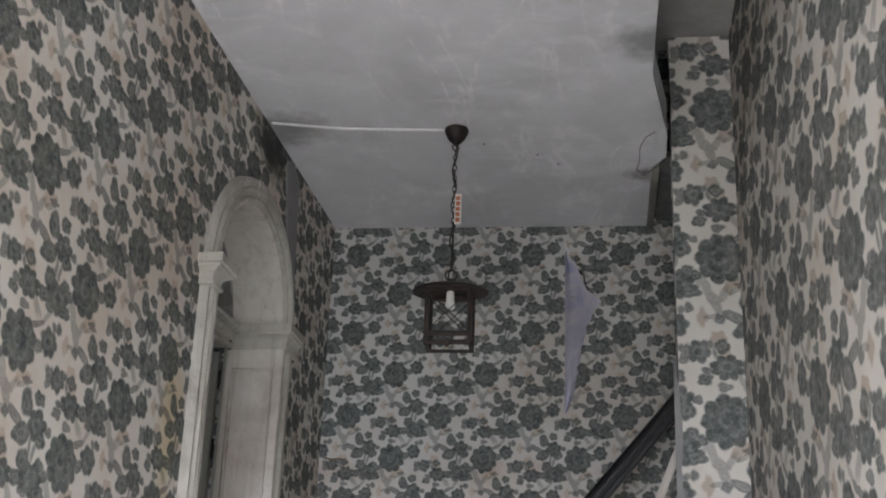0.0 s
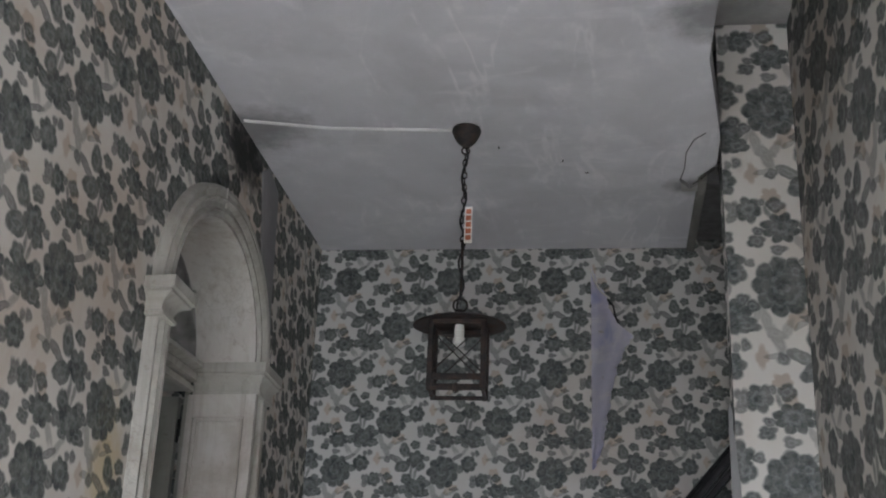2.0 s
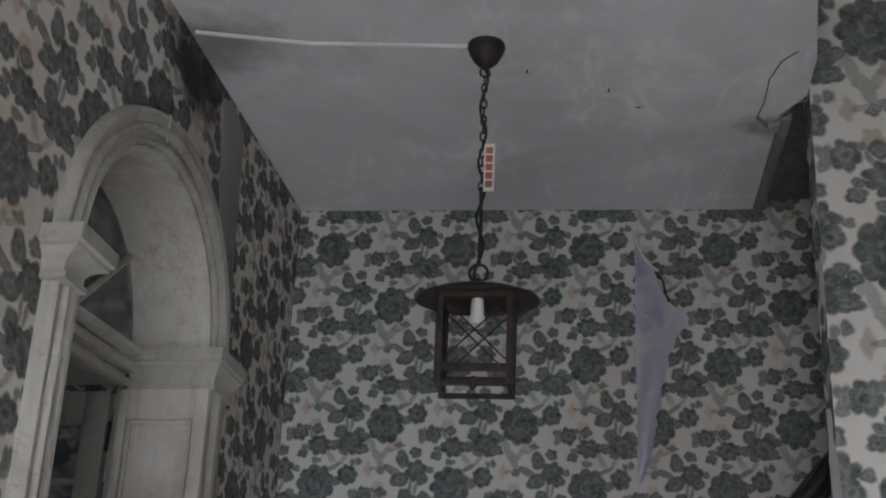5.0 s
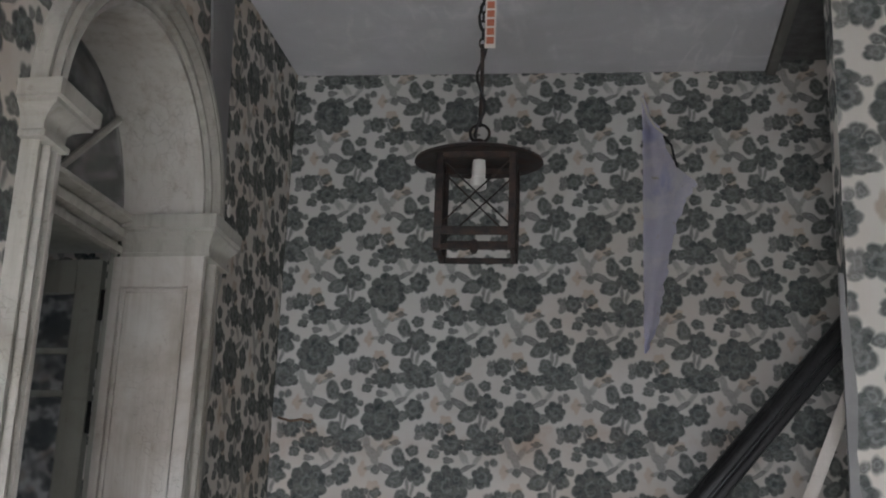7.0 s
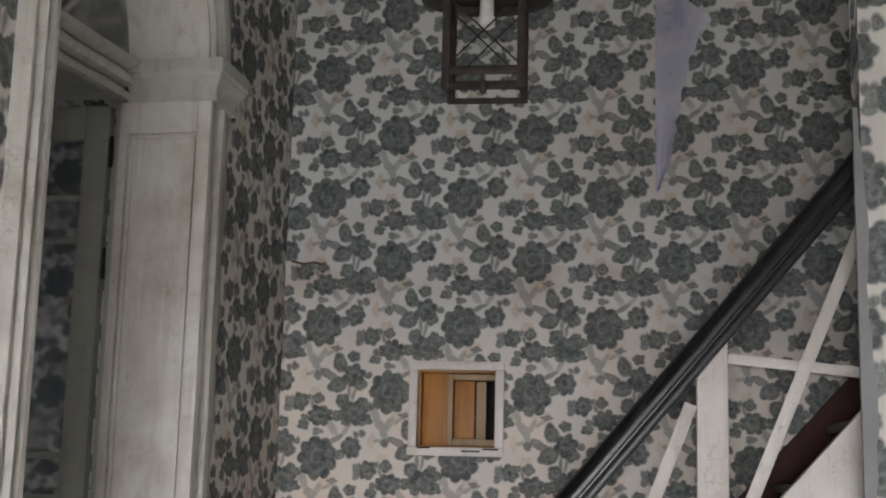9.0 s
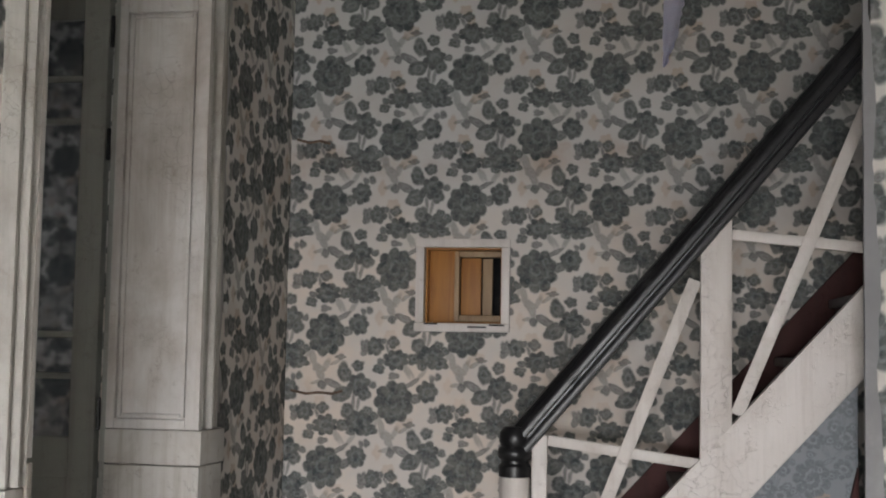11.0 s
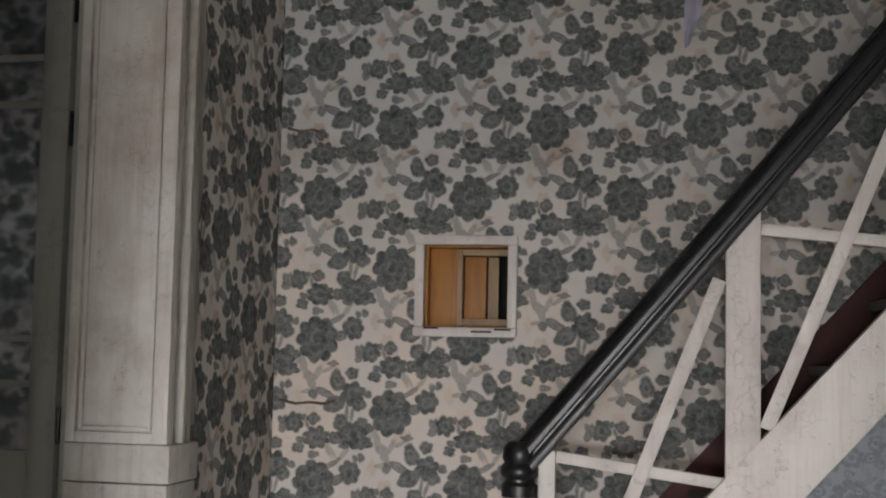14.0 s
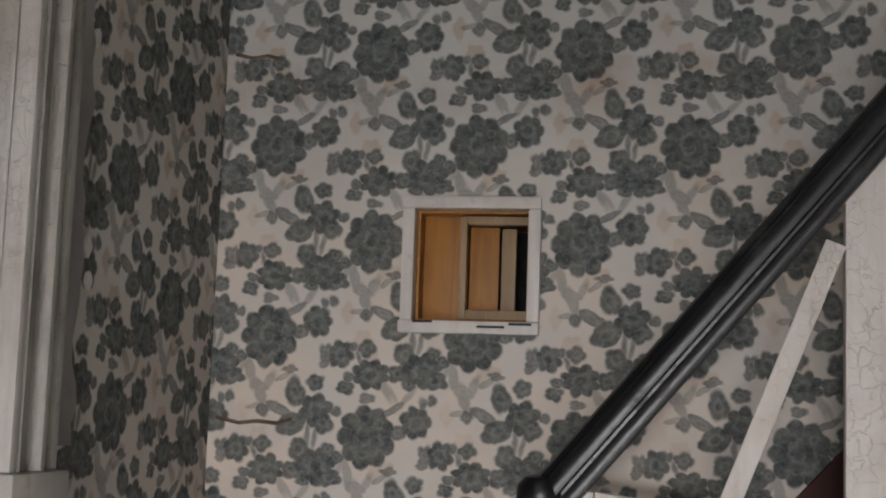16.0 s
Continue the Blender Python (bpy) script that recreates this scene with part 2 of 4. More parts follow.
def painted(name, colour, dirt, rough=0.5, crack=0.4, amount=0.55):
    """Old brushed paint with grime, hairline cracks and chips."""
    m, net, p = material(name)
    pos = place(net)
    grime = net.ramp(net.noise(pos, 2.2, 6.0, 0.65, 0.5), 0.42, 0.78)
    spots = net.ramp(net.noise(pos, 19.0, 5.0, 0.7), 0.58, 0.72)
    brush = net.noise(net.vec("MULTIPLY", pos, (90.0, 90.0, 6.0)).outputs[0], 1.0, 3.0)
    vor = net.node("ShaderNodeTexVoronoi", Vector=net.vec("ADD", pos, net.vec("MULTIPLY", net.node("ShaderNodeTexNoise", Vector=pos, Scale=14.0, Detail=5.0).outputs["Color"], (0.10, 0.10, 0.10)).outputs[0]).outputs[0], Scale=24.0)
    vor.feature = "DISTANCE_TO_EDGE"
    hair = net.math("MULTIPLY", net.ramp(vor.outputs["Distance"], 0.03, 0.0), net.ramp(net.noise(pos, 3.1, 2.0), 0.48, 0.68))
    streak = net.ramp(net.noise(net.vec("MULTIPLY", pos, (26.0, 26.0, 1.6)).outputs[0], 1.0, 5.0, 0.6), 0.45, 0.72)
    c = net.mix(net.math("MULTIPLY", grime, amount), colour, dirt)
    c = net.mix(net.math("MULTIPLY", streak, amount * 0.55), c, dirt)
    c = net.mix(net.math("MULTIPLY", spots, amount * 0.5), c, dirt)
    c = net.mix(net.math("MULTIPLY", hair, crack), c, (dirt[0] * 0.35, dirt[1] * 0.33, dirt[2] * 0.3))
    net.put(p.inputs["Base Color"], c)
    net.put(p.inputs["Roughness"], net.math("ADD", rough, net.math("MULTIPLY", grime, 0.2)))
    p.inputs["Specular IOR Level"].default_value = 0.35
    h = net.math("SUBTRACT", net.math("ADD", net.math("MULTIPLY", brush, 0.25), net.math("MULTIPLY", grime, 0.5)), net.math("MULTIPLY", hair, 1.2))
    h = net.math("SUBTRACT", h, net.math("MULTIPLY", spots, 0.5))
    net.put(p.inputs["Normal"], net.bump(h, 0.45, 0.008))
    return m


def plaster(name, colour, dark, veins=(0.75, 0.75, 0.77), dark_patches=()):
    """Flaking ceiling distemper: cloudy, with pale brush swirls and darker patches at given places."""
    m, net, p = material(name)
    pos = place(net)
    cloud = net.noise(pos, 1.3, 6.0, 0.6, 0.8)
    swirl = net.noise(net.vec("MULTIPLY", pos, (3.6, 1.0, 1.0)).outputs[0], 1.1, 3.0, 0.55, 0.5)
    cross = net.noise(net.vec("MULTIPLY", net.vec("ADD", pos, (3.1, 5.7, 0.0)).outputs[0], (0.9, 2.6, 1.0)).outputs[0], 1.1, 3.0, 0.55, 0.4)
    patch = net.ramp(net.noise(pos, 3.2, 6.0, 0.7, 0.3), 0.40, 0.66)
    lines = net.math("MAXIMUM", net.ramp(net.math("ABSOLUTE", net.math("SUBTRACT", swirl, 0.5)), 0.040, 0.0), net.math("MULTIPLY", net.ramp(net.math("ABSOLUTE", net.math("SUBTRACT", cross, 0.5)), 0.035, 0.0), 0.6))
    grain = net.noise(pos, 45.0, 4.0, 0.7)
    c = net.mix(net.ramp(cloud, 0.35, 0.75), colour, dark)
    c = net.mix(net.math("MULTIPLY", net.math("MULTIPLY", lines, patch), 0.5), c, veins)
    c = net.mix(net.math("MULTIPLY", net.math("SUBTRACT", 1.0, patch), 0.35), c, dark)
    c = net.mix(net.math("MULTIPLY", net.ramp(grain, 0.6, 0.8), 0.25), c, dark)
    for centre, size in dark_patches:
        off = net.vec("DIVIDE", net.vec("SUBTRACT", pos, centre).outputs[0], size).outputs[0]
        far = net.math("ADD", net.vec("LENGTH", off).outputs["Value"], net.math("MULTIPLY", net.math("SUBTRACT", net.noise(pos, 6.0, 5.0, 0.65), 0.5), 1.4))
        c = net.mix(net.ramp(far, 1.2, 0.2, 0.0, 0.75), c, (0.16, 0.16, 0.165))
    net.put(p.inputs["Base Color"], c)
    p.inputs["Roughness"].default_value = 0.9
    p.inputs["Specular IOR Level"].default_value = 0.15
    net.put(p.inputs["Normal"], net.bump(net.math("ADD", net.math("MULTIPLY", grain, 0.3), swirl), 0.3, 0.012))
    return m


def metal_rust(name):
    m, net, p = material(name)
    pos = place(net)
    r = net.ramp(net.noise(pos, 24.0, 6.0, 0.7), 0.4, 0.66)
    net.put(p.inputs["Base Color"], net.mix(r, (0.026, 0.025, 0.025), (0.058, 0.036, 0.029)))
    net.put(p.inputs["Roughness"], net.math("ADD", 0.55, net.math("MULTIPLY", r, 0.3)))
    net.put(p.inputs["Metallic"], net.math("SUBTRACT", 0.5, net.math("MULTIPLY", r, 0.5)))
    net.put(p.inputs["Normal"], net.bump(net.noise(pos, 90.0, 4.0), 0.4, 0.004))
    return m


def gloss_black(name):
    m, net, p = material(name)
    pos = place(net)
    worn = net.ramp(net.noise(pos, 14.0, 5.0, 0.7), 0.52, 0.75)
    net.put(p.inputs["Base Color"], net.mix(worn, (0.008, 0.008, 0.009), (0.03, 0.03, 0.03)))
    net.put(p.inputs["Roughness"], net.math("ADD", 0.34, net.math("MULTIPLY", worn, 0.3)))
    net.put(p.inputs["Normal"], net.bump(net.noise(pos, 30.0, 4.0), 0.15, 0.004))
    return m


def wood(name, a, b, stretch=(30.0, 30.0, 2.5), rough=0.45):
    m, net, p = material(name)
    pos = place(net)
    g = net.noise(net.vec("MULTIPLY", pos, stretch).outputs[0], 1.0, 6.0, 0.65, 0.6)
    big = net.noise(pos, 4.0, 3.0)
    net.put(p.inputs["Base Color"], net.mix(net.ramp(net.math("ADD", net.math("MULTIPLY", g, 0.7), net.math("MULTIPLY", big, 0.3)), 0.35, 0.65), a, b))
    net.put(p.inputs["Roughness"], net.math("ADD", rough, net.math("MULTIPLY", g, 0.2)))
    net.put(p.inputs["Normal"], net.bump(g, 0.2, 0.004))
    return m


def plain(name, colour, rough=0.7, spread=0.25, scale=14.0):
    m, net, p = material(name)
    n = net.noise(place(net), scale, 5.0, 0.65)
    dark = tuple(c * (1 - spread) for c in colour)
    light = tuple(min(1.0, c * (1 + spread)) for c in colour)
    net.put(p.inputs["Base Color"], net.mix(net.ramp(n, 0.3, 0.7), dark, light))
    p.inputs["Roughness"].default_value = rough
    net.put(p.inputs["Normal"], net.bump(net.noise(place(net), scale * 4, 4.0), 0.2, 0.005))
    return m


def lavender(name):
    """Old lavender distemper with white lime and bluer blotches."""
    m, net, p = material(name)
    pos = place(net)
    white = net.ramp(net.noise(pos, 5.0, 5.0, 0.65, 0.6), 0.45, 0.62)
    blue = net.ramp(net.noise(net.vec("ADD", pos, (7.3, 1.1, 2.6)).outputs[0], 3.2, 3.0, 0.5), 0.52, 0.60)
    scrap = net.ramp(net.noise(pos, 17.0, 4.0, 0.6), 0.66, 0.72)
    c = net.mix(blue, (0.66, 0.645, 0.77), (0.46, 0.475, 0.70))
    c = net.mix(net.math("MULTIPLY", white, 0.8), c, (0.82, 0.80, 0.85))
    c = net.mix(net.math("MULTIPLY", scrap, 0.7), c, (0.42, 0.38, 0.30))
    net.put(p.inputs["Base Color"], c)
    p.inputs["Roughness"].default_value = 0.9
    net.put(p.inputs["Normal"], net.bump(net.noise(pos, 40.0, 4.0), 0.3, 0.004))
    return m


def glass(name):
    """Dusty old panes: clear glass under a grey film."""
    m, net, p = material(name)
    film = net.ramp(net.noise(place(net), 7.0, 5.0, 0.65, 0.4), 0.35, 0.7)
    p.inputs["Base Color"].default_value = (0.80, 0.80, 0.82, 1)
    p.inputs["Roughness"].default_value = 0.06
    p.inputs["Transmission Weight"].default_value = 1.0
    dust = net.node("ShaderNodeBsdfDiffuse", Color=(0.30, 0.33, 0.34))
    mixer = net.node("ShaderNodeMixShader", Fac=net.math("MULTIPLY", film, 0.30))
    net.tree.links.new(p.outputs[0], mixer.inputs[1])
    net.tree.links.new(dust.outputs[0], mixer.inputs[2])
    net.tree.links.new(mixer.outputs[0], net.tree.nodes["Material Output"].inputs["Surface"])
    return m


CEILING_Z = 3.888
# north ground darkened to paint in the weaker light high on that wall
PAPER_NORTH = wallpaper("rose_wallpaper_north_shaded", 0.0, 2.22, 1.0, 1.0, None, ((0.575, 0.572, 0.562), (0.50, 0.468, 0.44), INK, INK_LIGHT), tide_light=2.42)
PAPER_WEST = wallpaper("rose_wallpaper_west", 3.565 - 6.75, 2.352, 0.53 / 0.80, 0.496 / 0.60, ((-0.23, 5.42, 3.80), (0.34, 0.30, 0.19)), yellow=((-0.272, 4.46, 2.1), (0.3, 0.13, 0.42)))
# east and pier: same paper in paler tones, brighter light put into the colour
PAPER_EAST = wallpaper("rose_wallpaper_east_lit", 3.91, 1.154, 0.53 / 1.4, 0.496 / 0.84, None, ((0.74, 0.71, 0.67), (0.66, 0.59, 0.52), (0.070, 0.080, 0.080), (0.20, 0.22, 0.22)))
PAPER_PIER = wallpaper("rose_wallpaper_pier_lit", 2.08, 3.37, 0.57, 0.57, None, ((0.80, 0.78, 0.745), (0.74, 0.69, 0.64), (0.052, 0.066, 0.068), (0.22, 0.245, 0.25)))
PAPER_SIDE = wallpaper("rose_wallpaper_side_room", 0.2, 2.0)
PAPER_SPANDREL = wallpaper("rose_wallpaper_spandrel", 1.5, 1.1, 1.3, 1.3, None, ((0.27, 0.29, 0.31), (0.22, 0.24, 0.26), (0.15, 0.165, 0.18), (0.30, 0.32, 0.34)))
WHITE = painted("aged_white_paint", (0.47, 0.462, 0.425), (0.23, 0.20, 0.165), 0.5, 0.3, 0.75)
WHITE_JAMB = painted("aged_cream_paint", (0.62, 0.60, 0.57), (0.32, 0.27, 0.22), 0.45, 0.2, 0.75)
PLINTH = painted("stained_cream_paint", (0.52, 0.505, 0.47), (0.24, 0.185, 0.13), 0.55, 0.35, 0.95)
STAIR_WHITE = painted("crazed_white_gloss", (0.66, 0.62, 0.585), (0.36, 0.30, 0.25), 0.38, 0.14, 0.45)
DOOR_GREY = painted("grey_door_paint", (0.38, 0.385, 0.35), (0.20, 0.18, 0.15), 0.5, 0.3, 0.5)
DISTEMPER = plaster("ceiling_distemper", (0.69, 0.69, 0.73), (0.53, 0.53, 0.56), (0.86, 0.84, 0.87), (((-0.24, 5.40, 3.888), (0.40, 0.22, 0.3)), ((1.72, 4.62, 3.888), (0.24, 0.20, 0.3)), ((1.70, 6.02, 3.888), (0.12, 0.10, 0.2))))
BARE = plaster("bare_plaster", (0.46, 0.45, 0.44), (0.25, 0.24, 0.235), (0.52, 0.51, 0.50))
EDGE = plaster("dirty_edge_plaster", (0.26, 0.25, 0.23), (0.15, 0.145, 0.135), (0.32, 0.31, 0.29))
BEAD = plaster("grey_corner_plaster", (0.34, 0.34, 0.345), (0.24, 0.24, 0.245), (0.40, 0.395, 0.39))
RUST = metal_rust("rusted_iron")
BLACK = gloss_black("black_gloss_paint")
OXBLOOD = painted("oxblood_stair_paint", (0.075, 0.028, 0.026), (0.03, 0.018, 0.016), 0.75, 0.1, 0.5)
DUSTY = painted("dusty_stair_paint", (0.15, 0.14, 0.138), (0.07, 0.045, 0.042), 0.85, 0.1, 0.6)
ORANGE_WOOD = wood("varnished_pine", (0.25, 0.095, 0.012), (0.40, 0.170, 0.026))
PALE_WOOD = wood("faded_pine", (0.26, 0.17, 0.09), (0.36, 0.25, 0.14))
# dark tone standing in for shade; also keeps unseen walls from bouncing light
SHADE_DARK = plain("shade_dark_wall", (0.10, 0.10, 0.10), 0.9)
# unseen floor, kept pale as a reflector for the ceiling and lower walls
FLOORING = plain("pale_bounce_floor", (0.55, 0.52, 0.48), 0.6, 0.15, 3.0)
ENTRANCE = plain("entrance_plaster", (0.55, 0.54, 0.52), 0.9, 0.1, 3.0)
GLASS = glass("dusty_glass")
LAVENDER = lavender("lavender_underlayer")
PORCELAIN = plain("white_porcelain", (0.75, 0.75, 0.73), 0.3, 0.04)
LABEL_WHITE = plain("label_paper", (0.70, 0.68, 0.64), 0.7, 0.06)
LABEL_RED = plain("label_red_print", (0.42, 0.13, 0.07), 0.7, 0.15)
RIP = plain("brown_paper_edge", (0.16, 0.11, 0.08), 0.9, 0.4)
# near-black for flex, cracks and splits, and for parts that stand in for shade
NEAR_BLACK = plain("soot_black", (0.03, 0.03, 0.032), 0.95, 0.4)
CABLE = plain("white_cable", (0.66, 0.66, 0.66), 0.6, 0.08)

# ---- building helpers ----
def box(bm, x0, x1, y0, y1, z0, z1, bevel=0.0, m=None):
    """A box, optionally with rounded edges, added to bm."""
    made = bmesh.ops.create_cube(bm, size=1.0)["verts"]
    for v in made:
        v.co = Vector((x0 + (v.co.x + 0.5) * (x1 - x0), y0 + (v.co.y + 0.5) * (y1 - y0), z0 + (v.co.z + 0.5) * (z1 - z0)))
        if m:
            v.co = m @ v.co
    if bevel:
        edges = list({e for v in made for e in v.link_edges})
        bmesh.ops.bevel(bm, geom=edges, offset=bevel, segments=2, affect="EDGES", profile=0.6)
    return bm


def boxes(*specs, bevel=0.0):
    bm = bmesh.new()
    for s in specs:
        box(bm, *s, bevel=bevel)
    return bm


def prism(points, axis, lo, hi, bevel=0.0):
    """A flat outline pushed along an axis: 'y' takes (x, z) points, 'x' takes (y, z), 'z' takes (x, y)."""
    bm = bmesh.new()
    put = {"x": lambda p, w: (w, p[0], p[1]), "y": lambda p, w: (p[0], w, p[1]), "z": lambda p, w: (p[0], p[1], w)}[axis]
    a, b = [bm.verts.new(put(p, lo)) for p in points], [bm.verts.new(put(p, hi)) for p in points]
    bm.faces.new(a)
    bm.faces.new(b)
    for i in range(len(points)):
        j = (i + 1) % len(points)
        bm.faces.new((a[i], a[j], b[j], b[i]))
    bmesh.ops.recalc_face_normals(bm, faces=bm.faces)
    if bevel:
        bmesh.ops.bevel(bm, geom=list(bm.edges), offset=bevel, segments=2, affect="EDGES", profile=0.6)
    return bm


def sweep(path, profile, closed=True):
    """A profile of (side, up) points carried along a path of (place, side, up) frames."""
    bm = bmesh.new()
    rings = [[bm.verts.new(Vector(c) + Vector(s) * a + Vector(u) * b) for a, b in profile] for c, s, u in path]
    n = len(profile)
    for r0, r1 in zip(rings, rings[1:]):
        for i in range(n if closed else n - 1):
            bm.faces.new((r0[i], r0[(i + 1) % n], r1[(i + 1) % n], r1[i]))
    if closed:
        bm.faces.new(rings[0])
        bm.faces.new(rings[-1])
    bmesh.ops.recalc_face_normals(bm, faces=bm.faces)
    return bm


def tube(points, radius, sides=10):
    """A round bar along a line of points."""
    pts = [Vector(p) for p in points]
    path = []
    for i, p in enumerate(pts):
        way = (pts[min(i + 1, len(pts) - 1)] - pts[max(i - 1, 0)]).normalized()
        side = way.cross(Vector((0, 1, 0)) if abs(way.y) < 0.9 else Vector((1, 0, 0))).normalized()
        path.append((p, side, side.cross(way)))
    return sweep(path, [(radius * math.cos(a), radius * math.sin(a)) for a in (2 * math.pi * k / sides for k in range(sides))])


def lathe(profile, centre, sides=32):
    """A turned shape about a vertical axis, from (radius, z) points."""
    bm = bmesh.new()
    rings = [[bm.verts.new((centre[0] + r * math.cos(2 * math.pi * k / sides), centre[1] + r * math.sin(2 * math.pi * k / sides), centre[2] + z)) for k in range(sides)] for r, z in profile]
    for a, b in zip(rings, rings[1:]):
        for k in range(sides):
            bm.faces.new((a[k], a[(k + 1) % sides], b[(k + 1) % sides], b[k]))
    bm.faces.new(rings[0])
    bm.faces.new(rings[-1])
    bmesh.ops.recalc_face_normals(bm, faces=bm.faces)
    return bm


def torus(centre, big, small, m=None, sides=24):
    bm = bmesh.new()
    m = m or Matrix.Identity(4)
    rings = []
    for k in range(sides):
        a = 2 * math.pi * k / sides
        rings.append([bm.verts.new(Vector(centre) + (m @ Vector(((big + small * math.cos(b)) * math.cos(a), (big + small * math.cos(b)) * math.sin(a), small * math.sin(b))))) for b in (2 * math.pi * j / 8 for j in range(8))])
    for k in range(sides):
        r0, r1 = rings[k], rings[(k + 1) % sides]
        for j in range(8):
            bm.faces.new((r0[j], r0[(j + 1) % 8], r1[(j + 1) % 8], r1[j]))
    bmesh.ops.recalc_face_normals(bm, faces=bm.faces)
    return bm


def lay_uv(bm, shear=0.0, dense=None):
    """Paper coordinates in metres: along the wall and up."""
    layer = bm.loops.layers.uv.new("UVMap")
    for f in bm.faces:
        side = abs(f.normal.x) > abs(f.normal.y)
        tight = dense is not None and min(v.co.y for v in f.verts) > dense
        for l in f.loops:
            c = l.vert.co
            l[layer].uv = ((c.y if side else c.x) * (1.45 if tight else 1.0), c.z * (1.15 if tight else 1.0) + shear * c.y)


def mesh_object(name, bm, mat, parent=None, smooth=False, uv=False, shear=0.0, dense=None):
    bm.normal_update()
    if uv:
        lay_uv(bm, shear, dense)
    d = bpy.data.meshes.new(name)
    bm.to_mesh(d)
    bm.free()
    d.materials.append(mat)
    if smooth:
        for p in d.polygons:
            p.use_smooth = True
        d.set_sharp_from_angle(angle=radians(38))
    ob = new(name, d)
    ob.parent = parent
    return ob


def part(name, bm, mat, parent, label="", smooth=True):
    ob = mesh_object(name, bm, mat, parent, smooth)
    return tagged(ob, label) if label else ob


def thing(name, label, category, m=None, group="", kind=""):
    ob = new(name)
    ob.empty_display_size = 0.1
    if m:
        ob.matrix_world = m
    return tagged(ob, label, category, group, kind)


def structure(name, bm, mat, label, category="wall", uv=True, shear=0.0, m=None, smooth=False, dense=None):
    ob = mesh_object(name, bm, mat, None, smooth, uv, shear, dense)
    if m:
        ob.matrix_world = m
    return tagged(ob, label, category, kind="structure")


# ---- large structure ----
NORTH, EAST, SOUTH, CEIL_EDGE, PIER_Y = 6.75, 2.18, -2.1, 1.735, 5.95
WEST_M = pose(-0.153, NORTH, 0, 0, 0, -3.0)       # the west wall's own frame: x into the room, y along it, z up

structure("floor", boxes((-1.9, 3.5, -7.4, 7.4, -0.12, 0.0)), FLOORING, "unseen floor of the stair hall, made pale to bounce light up", "floor", False)

# hatch opening in the north wall
HX0, HX1, HZ0, HZ1 = 0.372, 0.665, 1.772, 2.060
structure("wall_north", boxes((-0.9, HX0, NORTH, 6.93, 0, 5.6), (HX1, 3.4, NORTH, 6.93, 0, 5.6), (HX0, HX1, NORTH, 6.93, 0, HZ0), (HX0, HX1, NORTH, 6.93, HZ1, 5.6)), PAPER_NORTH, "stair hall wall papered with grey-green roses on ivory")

# west wall with the arched opening
ARC_C, ARC_R, SPRING, RISE, THICK, SAG = -1.52, 0.53, 2.90, 0.48, 0.255, 0.05


def arch(k, n, grow=0.0):
    a = math.pi * k / n
    return (ARC_C - (ARC_R + grow) * math.cos(a), SPRING + (RISE + grow) * math.sin(a) - SAG * (ARC_R + grow) * math.cos(a))


def west_wall():
    bm = bmesh.new()
    n, top = 36, 5.6
    box(bm, -THICK, 0, -14.1, ARC_C - ARC_R, 0, top)
    box(bm, -THICK, 0, ARC_C + ARC_R, -0.001, 0, top)
    for k in range(n):
        (y0, z0), (y1, z1) = arch(k, n), arch(k + 1, n)
        vs = [bm.verts.new((x, y, z)) for x in (0, -THICK) for y, z in ((y0, z0), (y1, z1), (y1, top), (y0, top))]
        for q in ((0, 1, 2, 3), (4, 5, 6, 7), (0, 1, 5, 4), (2, 3, 7, 6)):
            bm.faces.new([vs[i] for i in q])
    bmesh.ops.recalc_face_normals(bm, faces=bm.faces)
    return bm


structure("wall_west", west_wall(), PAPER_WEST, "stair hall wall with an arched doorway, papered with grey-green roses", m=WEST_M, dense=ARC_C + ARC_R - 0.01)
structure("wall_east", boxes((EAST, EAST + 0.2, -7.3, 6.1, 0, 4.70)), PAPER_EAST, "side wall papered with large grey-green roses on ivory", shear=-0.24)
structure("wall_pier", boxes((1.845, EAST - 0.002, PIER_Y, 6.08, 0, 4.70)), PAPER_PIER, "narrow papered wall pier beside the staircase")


def corner_bead():
    """Plaster laid bare on the pier's corner, with the paper's torn edge."""
    rnd = random.Random(8)
    edge = [(1.868 - 0.030 * (k / 60) ** 3 + 0.006 * math.sin(k * 0.5) + rnd.uniform(-0.004, 0.004), k * 0.047) for k in range(61)]
    return prism([(1.819, 0.0)] + edge + [(1.819, edge[-1][1])], "y", PIER_Y - 0.020, PIER_Y - 0.001)


structure("trim_pier_corner", corner_bead(), BEAD, "bare grey plaster corner of the pier with a torn paper edge", "trim", False)

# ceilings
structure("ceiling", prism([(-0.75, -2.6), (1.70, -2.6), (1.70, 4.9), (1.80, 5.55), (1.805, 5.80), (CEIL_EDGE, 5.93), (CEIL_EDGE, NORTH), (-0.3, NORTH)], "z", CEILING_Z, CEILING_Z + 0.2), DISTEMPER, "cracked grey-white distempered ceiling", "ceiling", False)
structure("ceiling_stairwell", boxes((1.60, 3.4, -2.6, 6.1, 4.70, 4.85), (1.55, 3.4, 6.1, 7.0, 5.6, 5.75)), BARE, "dirty grey plaster soffit over the stairwell", "ceiling", False)
structure("trim_ceiling_edge", boxes((CEIL_EDGE + 0.001, CEIL_EDGE + 0.040, 5.93, NORTH - 0.003, CEILING_Z - 0.022, CEILING_Z + 0.24), bevel=0.006), EDGE, "grey edge board where the ceiling meets the stairwell", "trim", False)
